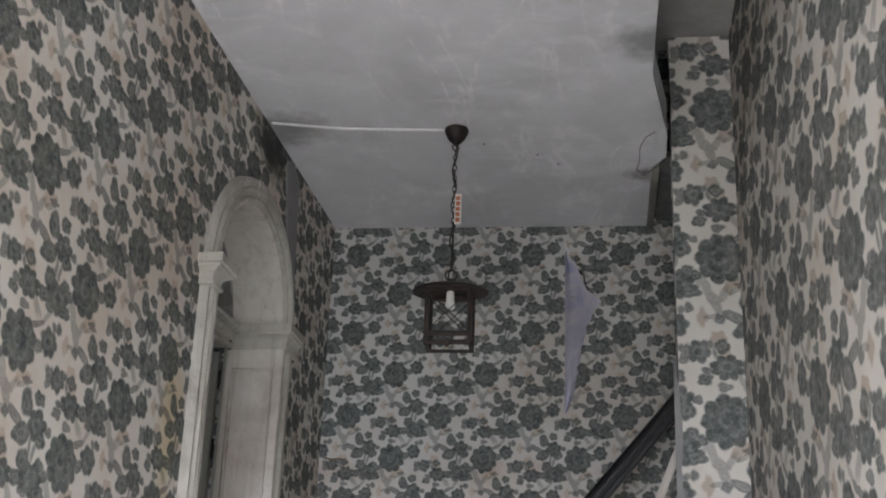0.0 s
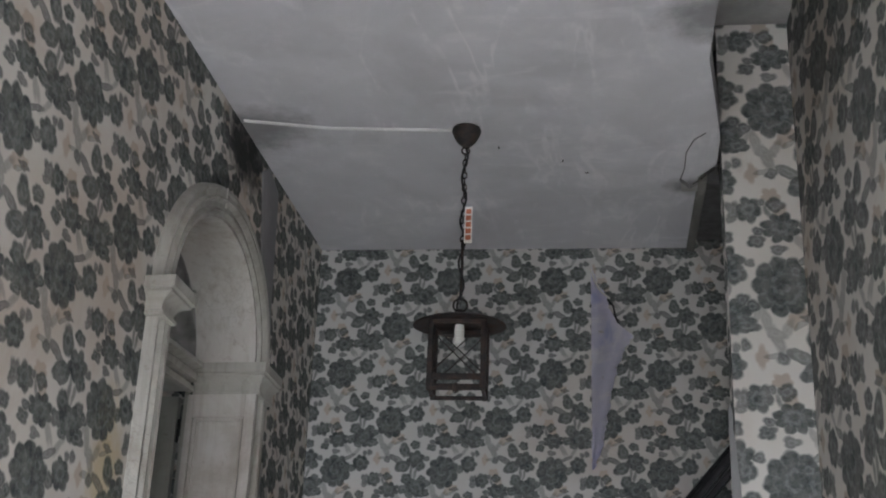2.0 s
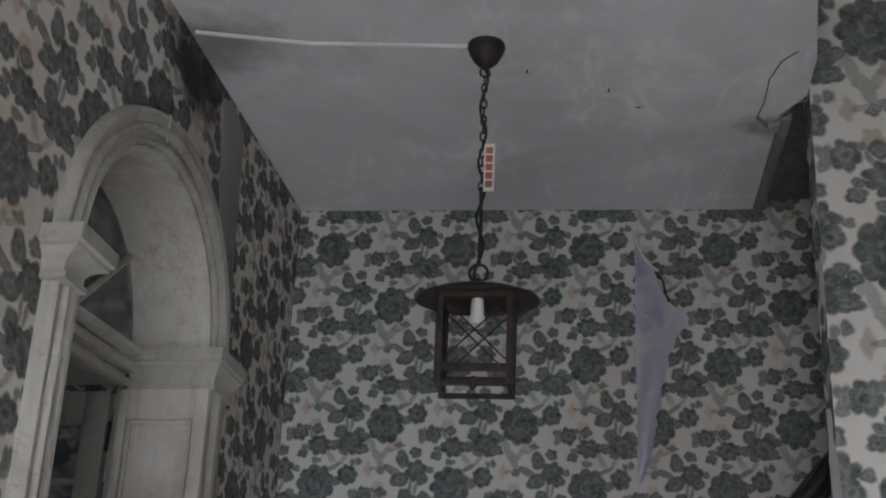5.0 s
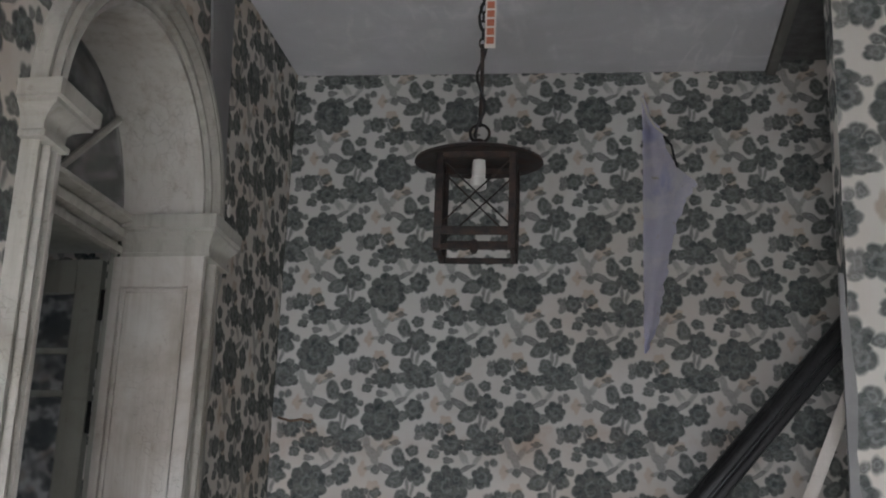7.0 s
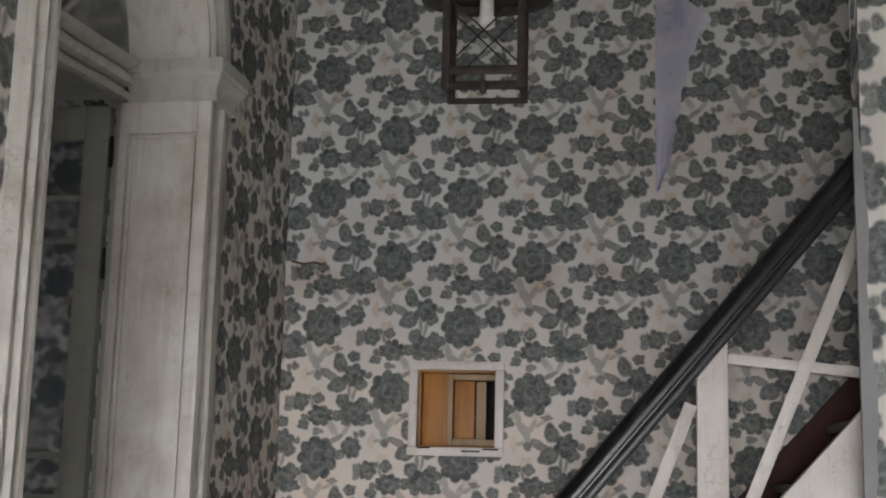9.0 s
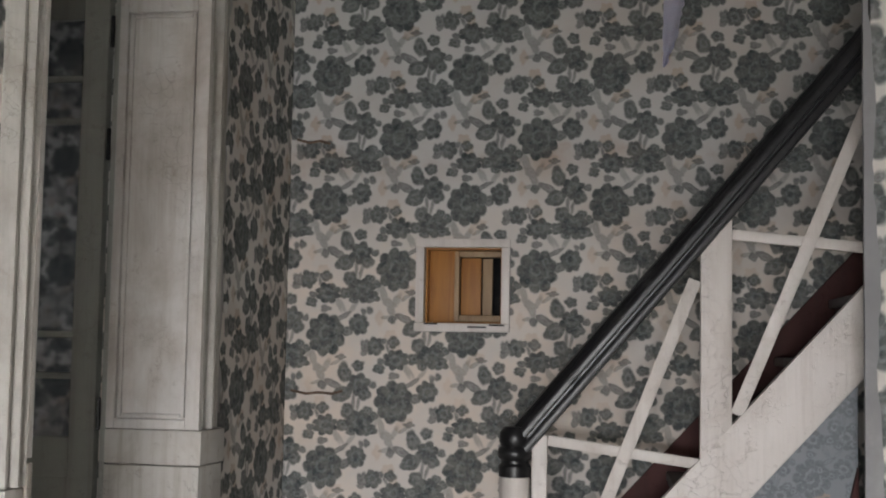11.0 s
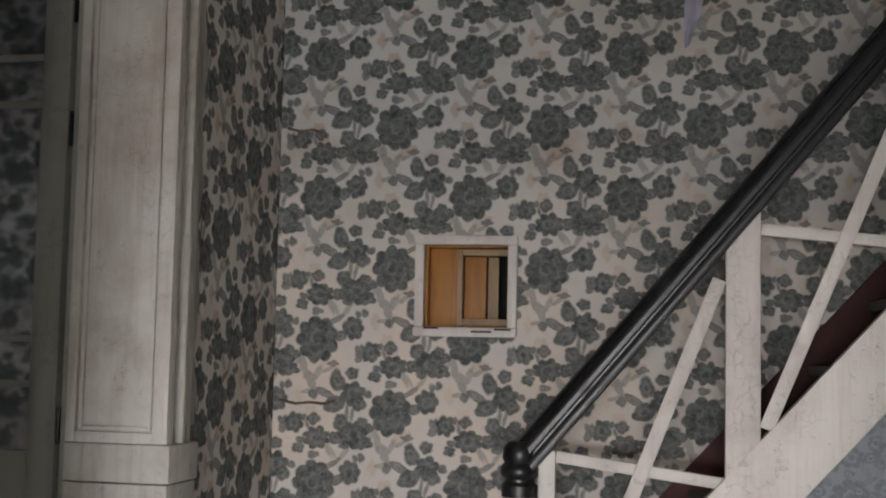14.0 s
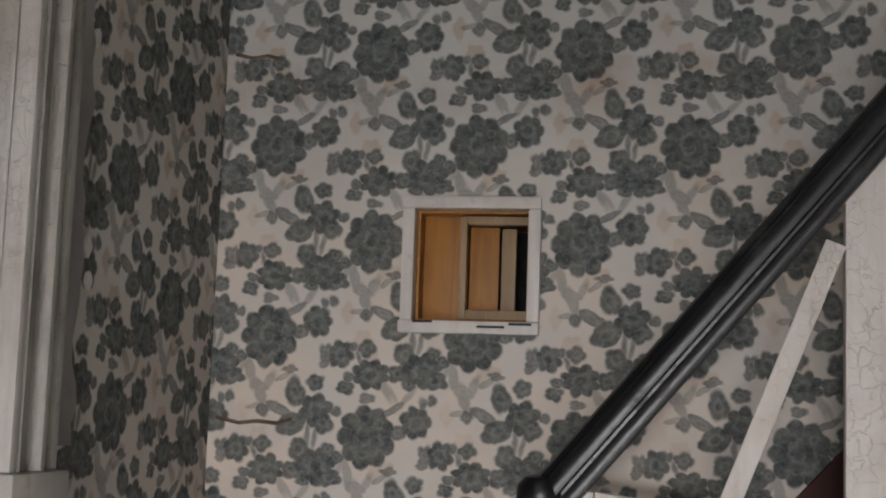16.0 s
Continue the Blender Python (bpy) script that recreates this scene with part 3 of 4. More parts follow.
# stairwell shade is put into the dark wall colour
structure("wall_stairwell", boxes((1.55, 1.62, -2.6, 6.745, CEILING_Z + 0.21, 5.6), (3.2, 3.4, 6.09, 6.745, 0, 5.6), (EAST + 0.201, 3.19, 5.98, 6.08, 0, 5.6), (1.63, EAST + 0.2, 6.0, 6.08, 4.86, 5.6)), SHADE_DARK, "upper stairwell wall, coloured dark for its shade", "wall", False)

# slab added to cover the lit paper above with painted shade
structure("ceiling_shade_slab", boxes((CEIL_EDGE + 0.052, 3.19, 6.09, 6.744, 3.93, 4.02)), SHADE_DARK, "added dark slab standing in for the shade under the upper landing", "ceiling", False)

# unseen entrance end behind the walker, added; dark wall and low open doorway limit the light
structure("wall_south", boxes((-1.3, -0.15, -1.1, -0.95, 0, 4.7), (1.95, 2.179, -1.1, -0.95, 0, 4.7), (-0.15, 1.95, -1.1, -0.95, 1.66, 4.7)), SHADE_DARK, "unseen dark wall with a low doorway, added to limit the light", "wall", False)
structure("wall_porch", boxes((-0.95, -0.16, -7.3, -7.15, 0, 2.6), (1.86, 2.179, -7.3, -7.15, 0, 2.6), (-0.16, 1.86, -7.3, -7.15, 2.05, 2.6), (-0.16, 1.86, -7.3, -7.15, 0, 0.25)), ENTRANCE, "plain wall of the added, unseen porch round its open entrance", "wall", False)
structure("ceiling_porch", boxes((-0.95, 2.179, -7.3, -1.1, 2.6, 2.7)), ENTRANCE, "plain low ceiling of the added, unseen porch", "ceiling", False)
# room beyond the arch
structure("wall_side_room", boxes((-1.95, -1.85, 2.4, 8.0, 0, 4.2), (-1.85, -0.6, 2.4, 2.5, 0, 4.2), (-1.85, -0.85, 7.5, 7.6, 0, 4.2), (-1.85, -0.45, 2.5, 7.5, 4.0, 4.1)), PAPER_SIDE, "dim papered wall of the side room behind the glazed door")

# ---- arched doorway joinery, in the west wall's frame ----
door_surround = thing("door_surround", "aged white panelled and moulded arched doorway surround", "door surround", WEST_M, kind="structure")
NEAR, FAR = ARC_C - ARC_R, ARC_C + ARC_R
SPRING_NEAR, SPRING_FAR = SPRING - SAG * ARC_R, SPRING + SAG * ARC_R
TRIM = [(0.0, -0.002), (0.0, 0.046), (0.008, 0.050), (0.020, 0.040), (0.030, 0.030), (0.062, 0.030), (0.068, 0.046), (0.076, 0.054), (0.088, 0.054), (0.096, 0.044), (0.098, 0.034), (0.132, 0.034), (0.136, 0.042), (0.154, 0.042), (0.164, 0.032), (0.168, 0.012), (0.172, -0.002)]


def trim_arch():
    n, path = 40, []
    for k in range(n + 1):
        y, z = arch(k, n)
        a = math.pi * k / n
        out = Vector((0, -math.cos(a) * RISE, math.sin(a) * ARC_R)).normalized()
        path.append(((0, y, z), out * (0.75 - 0.23 * math.cos(a)), (1, 0, 0)))
    return sweep(path, TRIM)


part("archivolt", trim_arch(), WHITE, door_surround)
part("jamb_trim", sweep([((0, NEAR, 1.36), (0, -0.52, 0), (1, 0, 0)), ((0, NEAR, SPRING_NEAR - 0.12), (0, -0.52, 0), (1, 0, 0))], TRIM), WHITE, door_surround)
part("jamb_trim", sweep([((0, FAR, 1.42), (0, 1, 0), (1, 0, 0)), ((0, FAR, SPRING_FAR - 0.12), (0, 1, 0), (1, 0, 0))], TRIM), WHITE, door_surround)
IMPOST = [(0.004, -0.122), (0.016, -0.120), (0.017, -0.106), (0.009, -0.102), (0.010, -0.080), (0.018, -0.066), (0.034, -0.052), (0.046, -0.046), (0.047, -0.034), (0.056, -0.030), (0.058, 0.010), (0.0, 0.016)]


def impost(inner, sign, level, width, reach):
    """A moulded block that wraps the jamb face and the wall face; inner: the jamb's y, sign: away from the opening."""
    bm = bmesh.new()
    loops = []
    for d, z in ((a * reach, b) for a, b in IMPOST):
        ring = [(-THICK + 0.02, inner - sign * d), (0.05 + d * 0.7, inner - sign * d), (0.05 + d * 0.7, inner + sign * (width + d * 0.5)), (-0.02, inner + sign * (width + d * 0.5)), (-0.02, inner + sign * 0.02), (-THICK + 0.02, inner + sign * 0.02)]
        loops.append([bm.verts.new((x, y, level + z)) for x, y in ring])
    for a, b in zip(loops, loops[1:]):
        for i in range(6):
            bm.faces.new((a[i], a[(i + 1) % 6], b[(i + 1) % 6], b[i]))
    bm.faces.new(loops[0])
    bm.faces.new(loops[-1])
    bmesh.ops.recalc_face_normals(bm, faces=bm.faces)
    return bm


part("impost", impost(NEAR, -1, SPRING_NEAR, 0.095, 1.5), WHITE, door_surround, "moulded white impost block with a chipped corner")
part("impost", impost(FAR, 1, SPRING_FAR, 0.172, 1.0), WHITE, door_surround, "moulded white impost block")


def soffit():
    """Curved lining of the arch with board joints."""
    bm = bmesh.new()
    n = 36
    for b0, b1 in ((-THICK + 0.005, 0.030),):
        rows = []
        for k in range(n + 1):
            y, z = arch(k, n, -0.004)
            yo, zo = arch(k, n, -0.022)
            rows.append([bm.verts.new(p) for p in ((b0, y, z), (b0, yo, zo), (b1, yo, zo), (b1, y, z))])
        for r0, r1 in zip(rows, rows[1:]):
            for i in range(3):
                bm.faces.new((r0[i], r0[i + 1], r1[i + 1], r1[i]))
    bmesh.ops.recalc_face_normals(bm, faces=bm.faces)
    return bm


part("arch_lining", soffit(), WHITE_JAMB, door_surround, "smooth cream arch lining")


def jamb(y, sign, z1):
    """A panelled jamb between plinth and impost; sign: the way its face looks along the wall."""
    bm = bmesh.new()
    f, t = y, y + sign * 0.024
    lo, hi = min(f, t), max(f, t)
    x0, x1, z0 = -THICK + 0.004, 0.049, 1.42
    st, sl = 0.045, 0.028
    box(bm, x0, x0 + sl, lo, hi, z0, z1, 0.003)
    box(bm, x1 - st, x1, lo, hi, z0, z1, 0.003)
    box(bm, x0 + sl, x1 - st, lo, hi, z0, z0 + 0.03, 0.003)
    box(bm, x0 + sl, x1 - st, lo, hi, z1 - 0.10, z1, 0.003)
    p = y + sign * 0.006
    box(bm, x0 + sl, x1 - st, min(f, p), max(f, p), z0 + 0.03, z1 - 0.10)
    b = y + sign * 0.017
    for a0, a1 in ((x0 + sl + 0.006, x0 + sl + 0.017), (x1 - st - 0.017, x1 - st - 0.006)):
        box(bm, a0, a1, min(f, b), max(f, b), z0 + 0.036, z1 - 0.106, 0.003)
    for c0, c1 in ((z0 + 0.036, z0 + 0.046), (z1 - 0.116, z1 - 0.106)):
        box(bm, x0 + sl + 0.018, x1 - st - 0.018, min(f, b), max(f, b), c0, c1, 0.003)
    return bm


part("panelled_jamb", jamb(FAR, -1, SPRING_FAR - 0.12), WHITE_JAMB, door_surround, "cream panelled door jamb with water stains")
part("panelled_jamb", jamb(NEAR, 1, SPRING_NEAR - 0.12), WHITE_JAMB, door_surround)
part("plinth_block", boxes((-THICK + 0.004, 0.062, FAR - 0.030, FAR + 0.175, 1.314, 1.419), bevel=0.008), PLINTH, door_surround, "cream plinth block with brown stains")
part("pedestal", boxes((-THICK + 0.004, 0.055, FAR - 0.026, FAR + 0.172, 0.0, 1.311), bevel=0.006), PLINTH, door_surround, "stained cream jamb pedestal")
part("pedestal", boxes((-THICK + 0.004, 0.052, NEAR + 0.0, NEAR + 0.024, 0.0, 1.41), bevel=0.006), PLINTH, door_surround)
part("pedestal", boxes((0.001, 0.046, NEAR - 0.085, NEAR - 0.002, 0.0, 1.357), bevel=0.005), PLINTH, door_surround)

# transom with its little cornice
TR = [(0.0, -0.055), (0.030, -0.055), (0.030, -0.032), (0.010, -0.027), (0.010, -0.014), (0.040, -0.006), (0.046, 0.018), (0.028, 0.024), (0.028, 0.034), (0.070, 0.046), (0.072, 0.062), (0.0, 0.066)]
part("transom", sweep([((-THICK - 0.03, y, SPRING - 0.055 + SAG * (y - ARC_C)), (1, 0, 0), (0, 0, 1)) for y in (NEAR + 0.002, FAR - 0.024)], [(a + 0.03, b) for a, b in TR]), WHITE, door_surround)

part("door_head", boxes((-0.62, -THICK - 0.035, NEAR - 0.10, FAR + 0.10, 2.856, 2.935), bevel=0.004), DOOR_GREY, door_surround, "grey door head lining behind the transom")
part("filled_joint", boxes((0.044, 0.0475, -1.615, -1.604, 3.395, 3.485), bevel=0.001), LABEL_WHITE, door_surround, "white filler in an arch joint")

# fanlight
fanlight = thing("fanlight_window", "dark arched fanlight with thin painted glazing bars", "window", WEST_M, kind="structure")


def fan_pane():
    bm = bmesh.new()
    n = 24
    c = [bm.verts.new((-THICK + 0.015, ARC_C, SPRING + 0.012)), bm.verts.new((-THICK + 0.019, ARC_C, SPRING + 0.012))]
    rim = [[bm.verts.new((x, *arch(k, n, -0.026))) for x in (-THICK + 0.015, -THICK + 0.019)] for k in range(n + 1)]
    for a, b in zip(rim, rim[1:]):
        bm.faces.new((c[0], a[0], b[0]))
        bm.faces.new((c[1], b[1], a[1]))
        bm.faces.new((a[0], a[1], b[1], b[0]))
    bmesh.ops.recalc_face_normals(bm, faces=bm.faces)
    return bm


part("pane", fan_pane(), GLASS, fanlight)
for ang in (42, 138):
    a = radians(ang)
    part("glazing_bar", tube([(-THICK + 0.03, ARC_C, SPRING + 0.01), (-THICK + 0.03, ARC_C - math.cos(a) * (ARC_R - 0.03), SPRING + math.sin(a) * (RISE - 0.03) - SAG * math.cos(a) * (ARC_R - 0.03))], 0.012, 6), WHITE, fanlight)

# glazed double door, in the plane behind the jambs
glazed_door = thing("door_glazed", "open grey glazed door leaf with small dusty panes", "door", WEST_M, kind="structure")
LY0, LY1 = FAR + 0.030, FAR + 0.068          # the leaf stands open at a right angle to the wall


def door_leaf(xa, xb):
    """The leaf from its free edge xa to its hinged edge xb."""
    for a, b in ((xa, xa + 0.085), (xb - 0.085, xb)):
        part("stile", boxes((a, b, LY0, LY1, 0.02, 2.815), bevel=0.004), DOOR_GREY, glazed_door)
    for z0, z1 in ((2.705, 2.815), (1.26, 1.383), (0.02, 0.22)):
        part("rail", boxes((xa + 0.0852, xb - 0.0852, LY0 + 0.001, LY1 - 0.001, z0, z1), bevel=0.003), DOOR_GREY, glazed_door)
    part("door_panel", boxes((xa + 0.084, xb - 0.084, LY0 + 0.012, LY1 - 0.012, 0.22, 1.26), bevel=0.003), DOOR_GREY, glazed_door)
    for z in (2.514, 2.378, 1.702, 1.573):
        part("muntin", boxes((xa + 0.083, xb - 0.083, LY0 + 0.006, LY1 - 0.006, z - 0.010, z + 0.010), bevel=0.004), DOOR_GREY, glazed_door)
    zs = [1.383, 1.573, 1.702, 2.378, 2.514, 2.705]
    for z0, z1 in zip(zs, zs[1:]):
        part("pane", boxes((xa + 0.084, xb - 0.084, LY0 + 0.017, LY0 + 0.020, z0 + 0.001, z1 - 0.001)), GLASS, glazed_door, smooth=False)


door_leaf(-0.82, -0.312)
part("door_frame", boxes((-0.270, -THICK + 0.0035, FAR - 0.016, FAR + 0.10, 0, 2.83), bevel=0.002), DOOR_GREY, glazed_door, "narrow grey door frame")
part("door_frame", boxes((-0.33, -THICK - 0.001, NEAR - 0.10, NEAR + 0.004, 0, 2.80), bevel=0.003), WHITE_JAMB, glazed_door)
for z in (1.46, 2.30, 2.66):
    part("hinge", tube([(-0.297, FAR + 0.024, z - 0.05), (-0.297, FAR + 0.024, z + 0.05)], 0.007, 8), BLACK, glazed_door, "black door hinge")


# loose tapering board between the arch and the corner
loose_board = part("loose_board", prism([(-1.09, CEILING_Z - 0.075), (-1.00, CEILING_Z - 0.012), (-0.845, CEILING_Z - 0.07), (-0.80, 3.30), (-0.745, 2.965), (-0.85, 2.965), (-0.945, 3.20), (-0.99, 3.43), (-1.03, 3.60)], "x", 0.001, 0.011, 0.003), BEAD, None)
loose_board.matrix_world = WEST_M
tagged(loose_board, "tapering pale grey board nailed beside the arch", "board")

def ragged(cx, cz, rx, rz, n, seed, axis, lo, hi):
    rnd = random.Random(seed)
    pts = [(cx + rx * (0.72 + 0.45 * rnd.random()) * math.cos(2 * math.pi * k / n), cz + rz * (0.72 + 0.45 * rnd.random()) * math.sin(2 * math.pi * k / n)) for k in range(n)]
    return prism(pts, axis, lo, hi)


def bare_strip():
    """Plaster laid bare beside the jamb, with the paper's ragged tear line."""
    rnd = random.Random(31)
    edge = [(-0.725 + 0.012 * math.sin(k * 0.8) + rnd.uniform(-0.010, 0.010), 2.93 - k * 0.042) for k in range(36)]
    return prism([(FAR + 0.173, 2.93)] + edge + [(FAR + 0.173, edge[-1][1])], "x", 0.001, 0.006)


structure("trim_bare_plaster", bare_strip(), BARE, "bare grey plaster strip beside the jamb with a torn edge", "trim", False, m=WEST_M)

# white scraps of paper where the corner lining has torn
for i, (fs, fz) in enumerate(((-0.70, 3.06), (-0.715, 2.31), (-0.70, 1.87), (-0.69, 1.80))):
    scrap = mesh_object("paper_scrap", ragged(fs, fz, 0.014, 0.022, 9, 20 + i, "x", 0.001, 0.008), LABEL_WHITE)
    scrap.matrix_world = WEST_M
    tagged(scrap, "small white scrap of torn paper on the wall edge", "paper scrap", "torn paper scraps")

def tear(points, width, seed):
    """A curled horizontal rip in the paper of the north wall."""
    rnd = random.Random(seed)
    path = [((x, NORTH - 0.004 - 0.004 * math.sin(math.pi * k / (len(points) - 1)), z), (0, 0, 1), (0, -1, 0)) for k, (x, z) in enumerate(points)]
    return sweep(path, [(-width / 2, 0.0), (0.0, width * (0.4 + 0.2 * rnd.random())), (width / 2, 0.0)])


for seed, pts in ((1, ((-0.13, 1.512), (-0.07, 1.500), (-0.02, 1.506), (0.03, 1.502), (0.07, 1.514))), (2, ((-0.13, 2.468), (-0.08, 2.455), (-0.04, 2.462), (0.0, 2.452)))):
    rip = mesh_object("paper_rip", tear(pts, 0.010, seed), RIP)
    tagged(rip, "curled brown rip in the wallpaper beside the corner", "paper rip", "wallpaper rips")

# ---- serving hatch ----
hatch = thing("wall_hatch", "small square wall hatch in a chipped white frame", "hatch")
FW = 0.030
for spec in ((HX0 - FW, HX1 + FW, HZ1 - 0.002, HZ1 + FW), (HX0 - FW - 0.004, HX1 + FW, HZ0 - FW, HZ0 + 0.002), (HX0 - FW, HX0 + 0.002, HZ0 + 0.002, HZ1 - 0.002), (HX1 - 0.002, HX1 + FW, HZ0 + 0.002, HZ1 - 0.002)):
    part("frame_side", boxes((spec[0], spec[1], NORTH - 0.022, NORTH + 0.03, spec[2], spec[3]), bevel=0.005), STAIR_WHITE, hatch)
part("lining", boxes((HX0 + 0.0, HX0 + 0.008, NORTH + 0.031, 7.15, HZ0, HZ1), (HX1 - 0.008, HX1, NORTH + 0.031, 7.15, HZ0, HZ1), (HX0 + 0.008, HX1 - 0.008, NORTH + 0.031, 7.15, HZ0, HZ0 + 0.008), (HX0 + 0.008, HX1 - 0.008, NORTH + 0.031, 7.15, HZ1 - 0.008, HZ1)), ORANGE_WOOD, hatch, "orange varnished lining", False)
part("back_panel", boxes((HX0 + 0.008, HX0 + 0.112, 6.84, 6.86, HZ0 + 0.008, HZ1 - 0.008), bevel=0.002), ORANGE_WOOD, hatch, "orange varnished pine panel")
part("inner_frame", boxes((HX0 + 0.108, HX0 + 0.126, 6.80, 6.839, HZ0 + 0.01, HZ1 - 0.012), (HX0 + 0.126, HX1 - 0.008, 6.80, 6.839, HZ1 - 0.034, HZ1 - 0.012), (HX0 + 0.126, HX1 - 0.008, 6.80, 6.839, HZ0 + 0.01, HZ0 + 0.034), bevel=0.003), PALE_WOOD, hatch, "faded pine inner frame")
part("shutter", boxes((HX0 + 0.128, HX0 + 0.205, 6.845, 6.86, HZ0 + 0.035, HZ1 - 0.035), bevel=0.003), ORANGE_WOOD, hatch, "orange pine shutter")
part("shutter_edge", boxes((HX0 + 0.208, HX0 + 0.246, 6.87, 6.89, HZ0 + 0.035, HZ1 - 0.035), bevel=0.003), PALE_WOOD, hatch)
for ca, cb, cz in ((HX0 + 0.004, HX0 + 0.055, HZ0 - 0.0015), (HX1 - 0.125, HX1 - 0.055, HZ0 - 0.012), (HX1 - 0.045, HX1 + 0.012, HZ0 - 0.004)):
    part("split", boxes((ca, cb, NORTH - 0.0235, NORTH - 0.0215, cz - 0.003, cz + 0.003)), NEAR_BLACK, hatch, "dark split in the sill", False)
# black sheet standing in for the shade deep inside the hatch
part("hatch_shade_back", boxes((HX0 - 0.02, HX1 + 0.02, 7.151, 7.17, HZ0 - 0.02, HZ1 + 0.02)), NEAR_BLACK, hatch, "", False)

# ---- staircase ----
SY = 6.2
SLOPE = 1.095
ANG = math.atan(SLOPE)


def string_z(x):
    return 1.453 + (x - 1.454) * SLOPE


stair = thing("staircase", "steep painted staircase with a white string and dark red steps", "staircase")
x0, x1 = 0.70, 3.15
part("outer_string", prism([(x0, max(0.0, string_z(x0) - 0.30)), (x0, string_z(x0)), (x1, string_z(x1)), (x1, string_z(x1) - 0.284)], "y", SY - 0.02, SY + 0.025, 0.006), STAIR_WHITE, stair, "cream string board with crackled gloss paint")
part("wall_string", prism([(x0, 0.35), (x0, string_z(x0) + 0.075), (x1, string_z(x1) + 0.075), (x1, string_z(x1) - 0.25)], "y", NORTH - 0.030, NORTH - 0.003, 0.005), OXBLOOD, stair, "dark red wall string")
GOING, RISER = 0.19, 0.19 * SLOPE
for k in range(13):
    sx = 0.72 + k * GOING
    z = string_z(sx) - 0.02
    part("tread", boxes((sx - 0.02, sx + GOING + 0.012, SY + 0.026, NORTH - 0.031, z - 0.032, z), bevel=0.006), DUSTY, stair, "dust-covered tread")
    part("riser", boxes((sx, sx + 0.02, SY + 0.026, NORTH - 0.031, z - RISER, z - 0.033)), OXBLOOD, stair, "", False)
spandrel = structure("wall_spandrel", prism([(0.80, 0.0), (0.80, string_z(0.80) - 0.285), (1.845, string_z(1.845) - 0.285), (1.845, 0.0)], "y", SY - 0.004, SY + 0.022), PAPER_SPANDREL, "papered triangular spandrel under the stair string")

part("side_panel", prism([(1.53, 0.0), (1.842, 1.33), (1.842, 0.0)], "y", SY - 0.030, SY - 0.006), OXBLOOD, stair, "dark red painted end board")

railing = thing("stair_railing", "white timber railing with a thick black handrail", "railing")
RS = 1.188


def rail_z(x):
    return 1.435 + (x - 0.764) * RS - 0.065


HALF_RAIL = [(0.022, -0.049), (0.038, -0.046), (0.041, -0.036), (0.040, -0.026), (0.038, -0.020), (0.029, -0.016), (0.029, -0.010), (0.040, -0.006), (0.042, 0.006), (0.038, 0.020), (0.034, 0.024), (0.027, 0.024), (0.025, 0.029), (0.030, 0.034), (0.026, 0.042), (0.012, 0.047)]
RAIL = HALF_RAIL + [(-a, b) for a, b in reversed(HALF_RAIL)]
ra = math.atan(RS)
up = Vector((-math.sin(ra), 0, math.cos(ra)))
handrail = part("handrail", sweep([((x, SY, rail_z(x)), (0, 1, 0), up) for x in (0.757, 0.80, 1.5, 2.3, 3.1)], RAIL), BLACK, railing, "glossy black moulded handrail")
part("rail_cap", lathe([(0.044, -0.160), (0.053, -0.156), (0.054, -0.124), (0.045, -0.113), (0.045, -0.105), (0.056, -0.094), (0.058, -0.080), (0.054, -0.066), (0.046, -0.058), (0.052, -0.044), (0.050, -0.014), (0.036, 0.004), (0.012, 0.010)], (0.762, SY, 1.425)), BLACK, railing, "black turned end cap")
part("newel", lathe([(0.050, 0.0), (0.050, 1.262), (0.046, 1.27)], (0.762, SY, 0.0), 24), STAIR_WHITE, railing, "round white newel post")
part("post", boxes((0.818, 0.868, SY - 0.02, SY + 0.02, string_z(0.84), 1.405), bevel=0.004), STAIR_WHITE, railing)


def post(xa, xb):
    return prism([(xa, string_z(xa) - 0.01), (xa, rail_z(xa) - 0.045), (xb, rail_z(xb) - 0.045), (xb, string_z(xb) - 0.01)], "y", SY - 0.019, SY + 0.019, 0.005)


part("post", post(1.355, 1.455), STAIR_WHITE, railing)
part("post", post(2.00, 2.10), STAIR_WHITE, railing)


def bar(p, q, w, t0, t1):
    """A flat slat from p to q in the railing's plane."""
    p, q = Vector((p[0], 0, p[1])), Vector((q[0], 0, q[1]))
    n = (q - p).normalized().cross(Vector((0, 1, 0))) * (w / 2)
    return prism([((p + n).x, (p + n).z), ((q + n).x, (q + n).z), ((q - n).x, (q - n).z), ((p - n).x, (p - n).z)], "y", t0, t1, 0.003)


part("slat", bar((0.869, 1.388), (1.354, 1.325), 0.034, SY - 0.012, SY + 0.010), STAIR_WHITE, railing)
part("slat", bar((1.456, 2.063), (1.999, 2.012), 0.034, SY - 0.012, SY + 0.010), STAIR_WHITE, railing)
part("slat", bar((1.338, 1.915), (0.985, 1.010), 0.042, SY - 0.017, SY - 0.0125), STAIR_WHITE, railing)
part("slat", bar((1.905, 2.545), (1.470, 1.485), 0.042, SY - 0.017, SY - 0.0125), STAIR_WHITE, railing)

# ---- ceiling lantern ----
LX, LY = 0.728, 5.43
lantern = thing("ceiling_lantern", "rusty iron lantern hanging on a chain from the ceiling", "lantern")
part("canopy", lathe([(0.060, -0.002), (0.062, -0.014), (0.055, -0.034), (0.040, -0.062), (0.020, -0.082), (0.010, -0.088)], (LX + 0.002, LY, CEILING_Z)), RUST, lantern)
part("canopy_hook", torus((LX, LY, CEILING_Z - 0.105), 0.016, 0.004, pose(0, 0, 0, 90, 0, 20)), RUST, lantern)
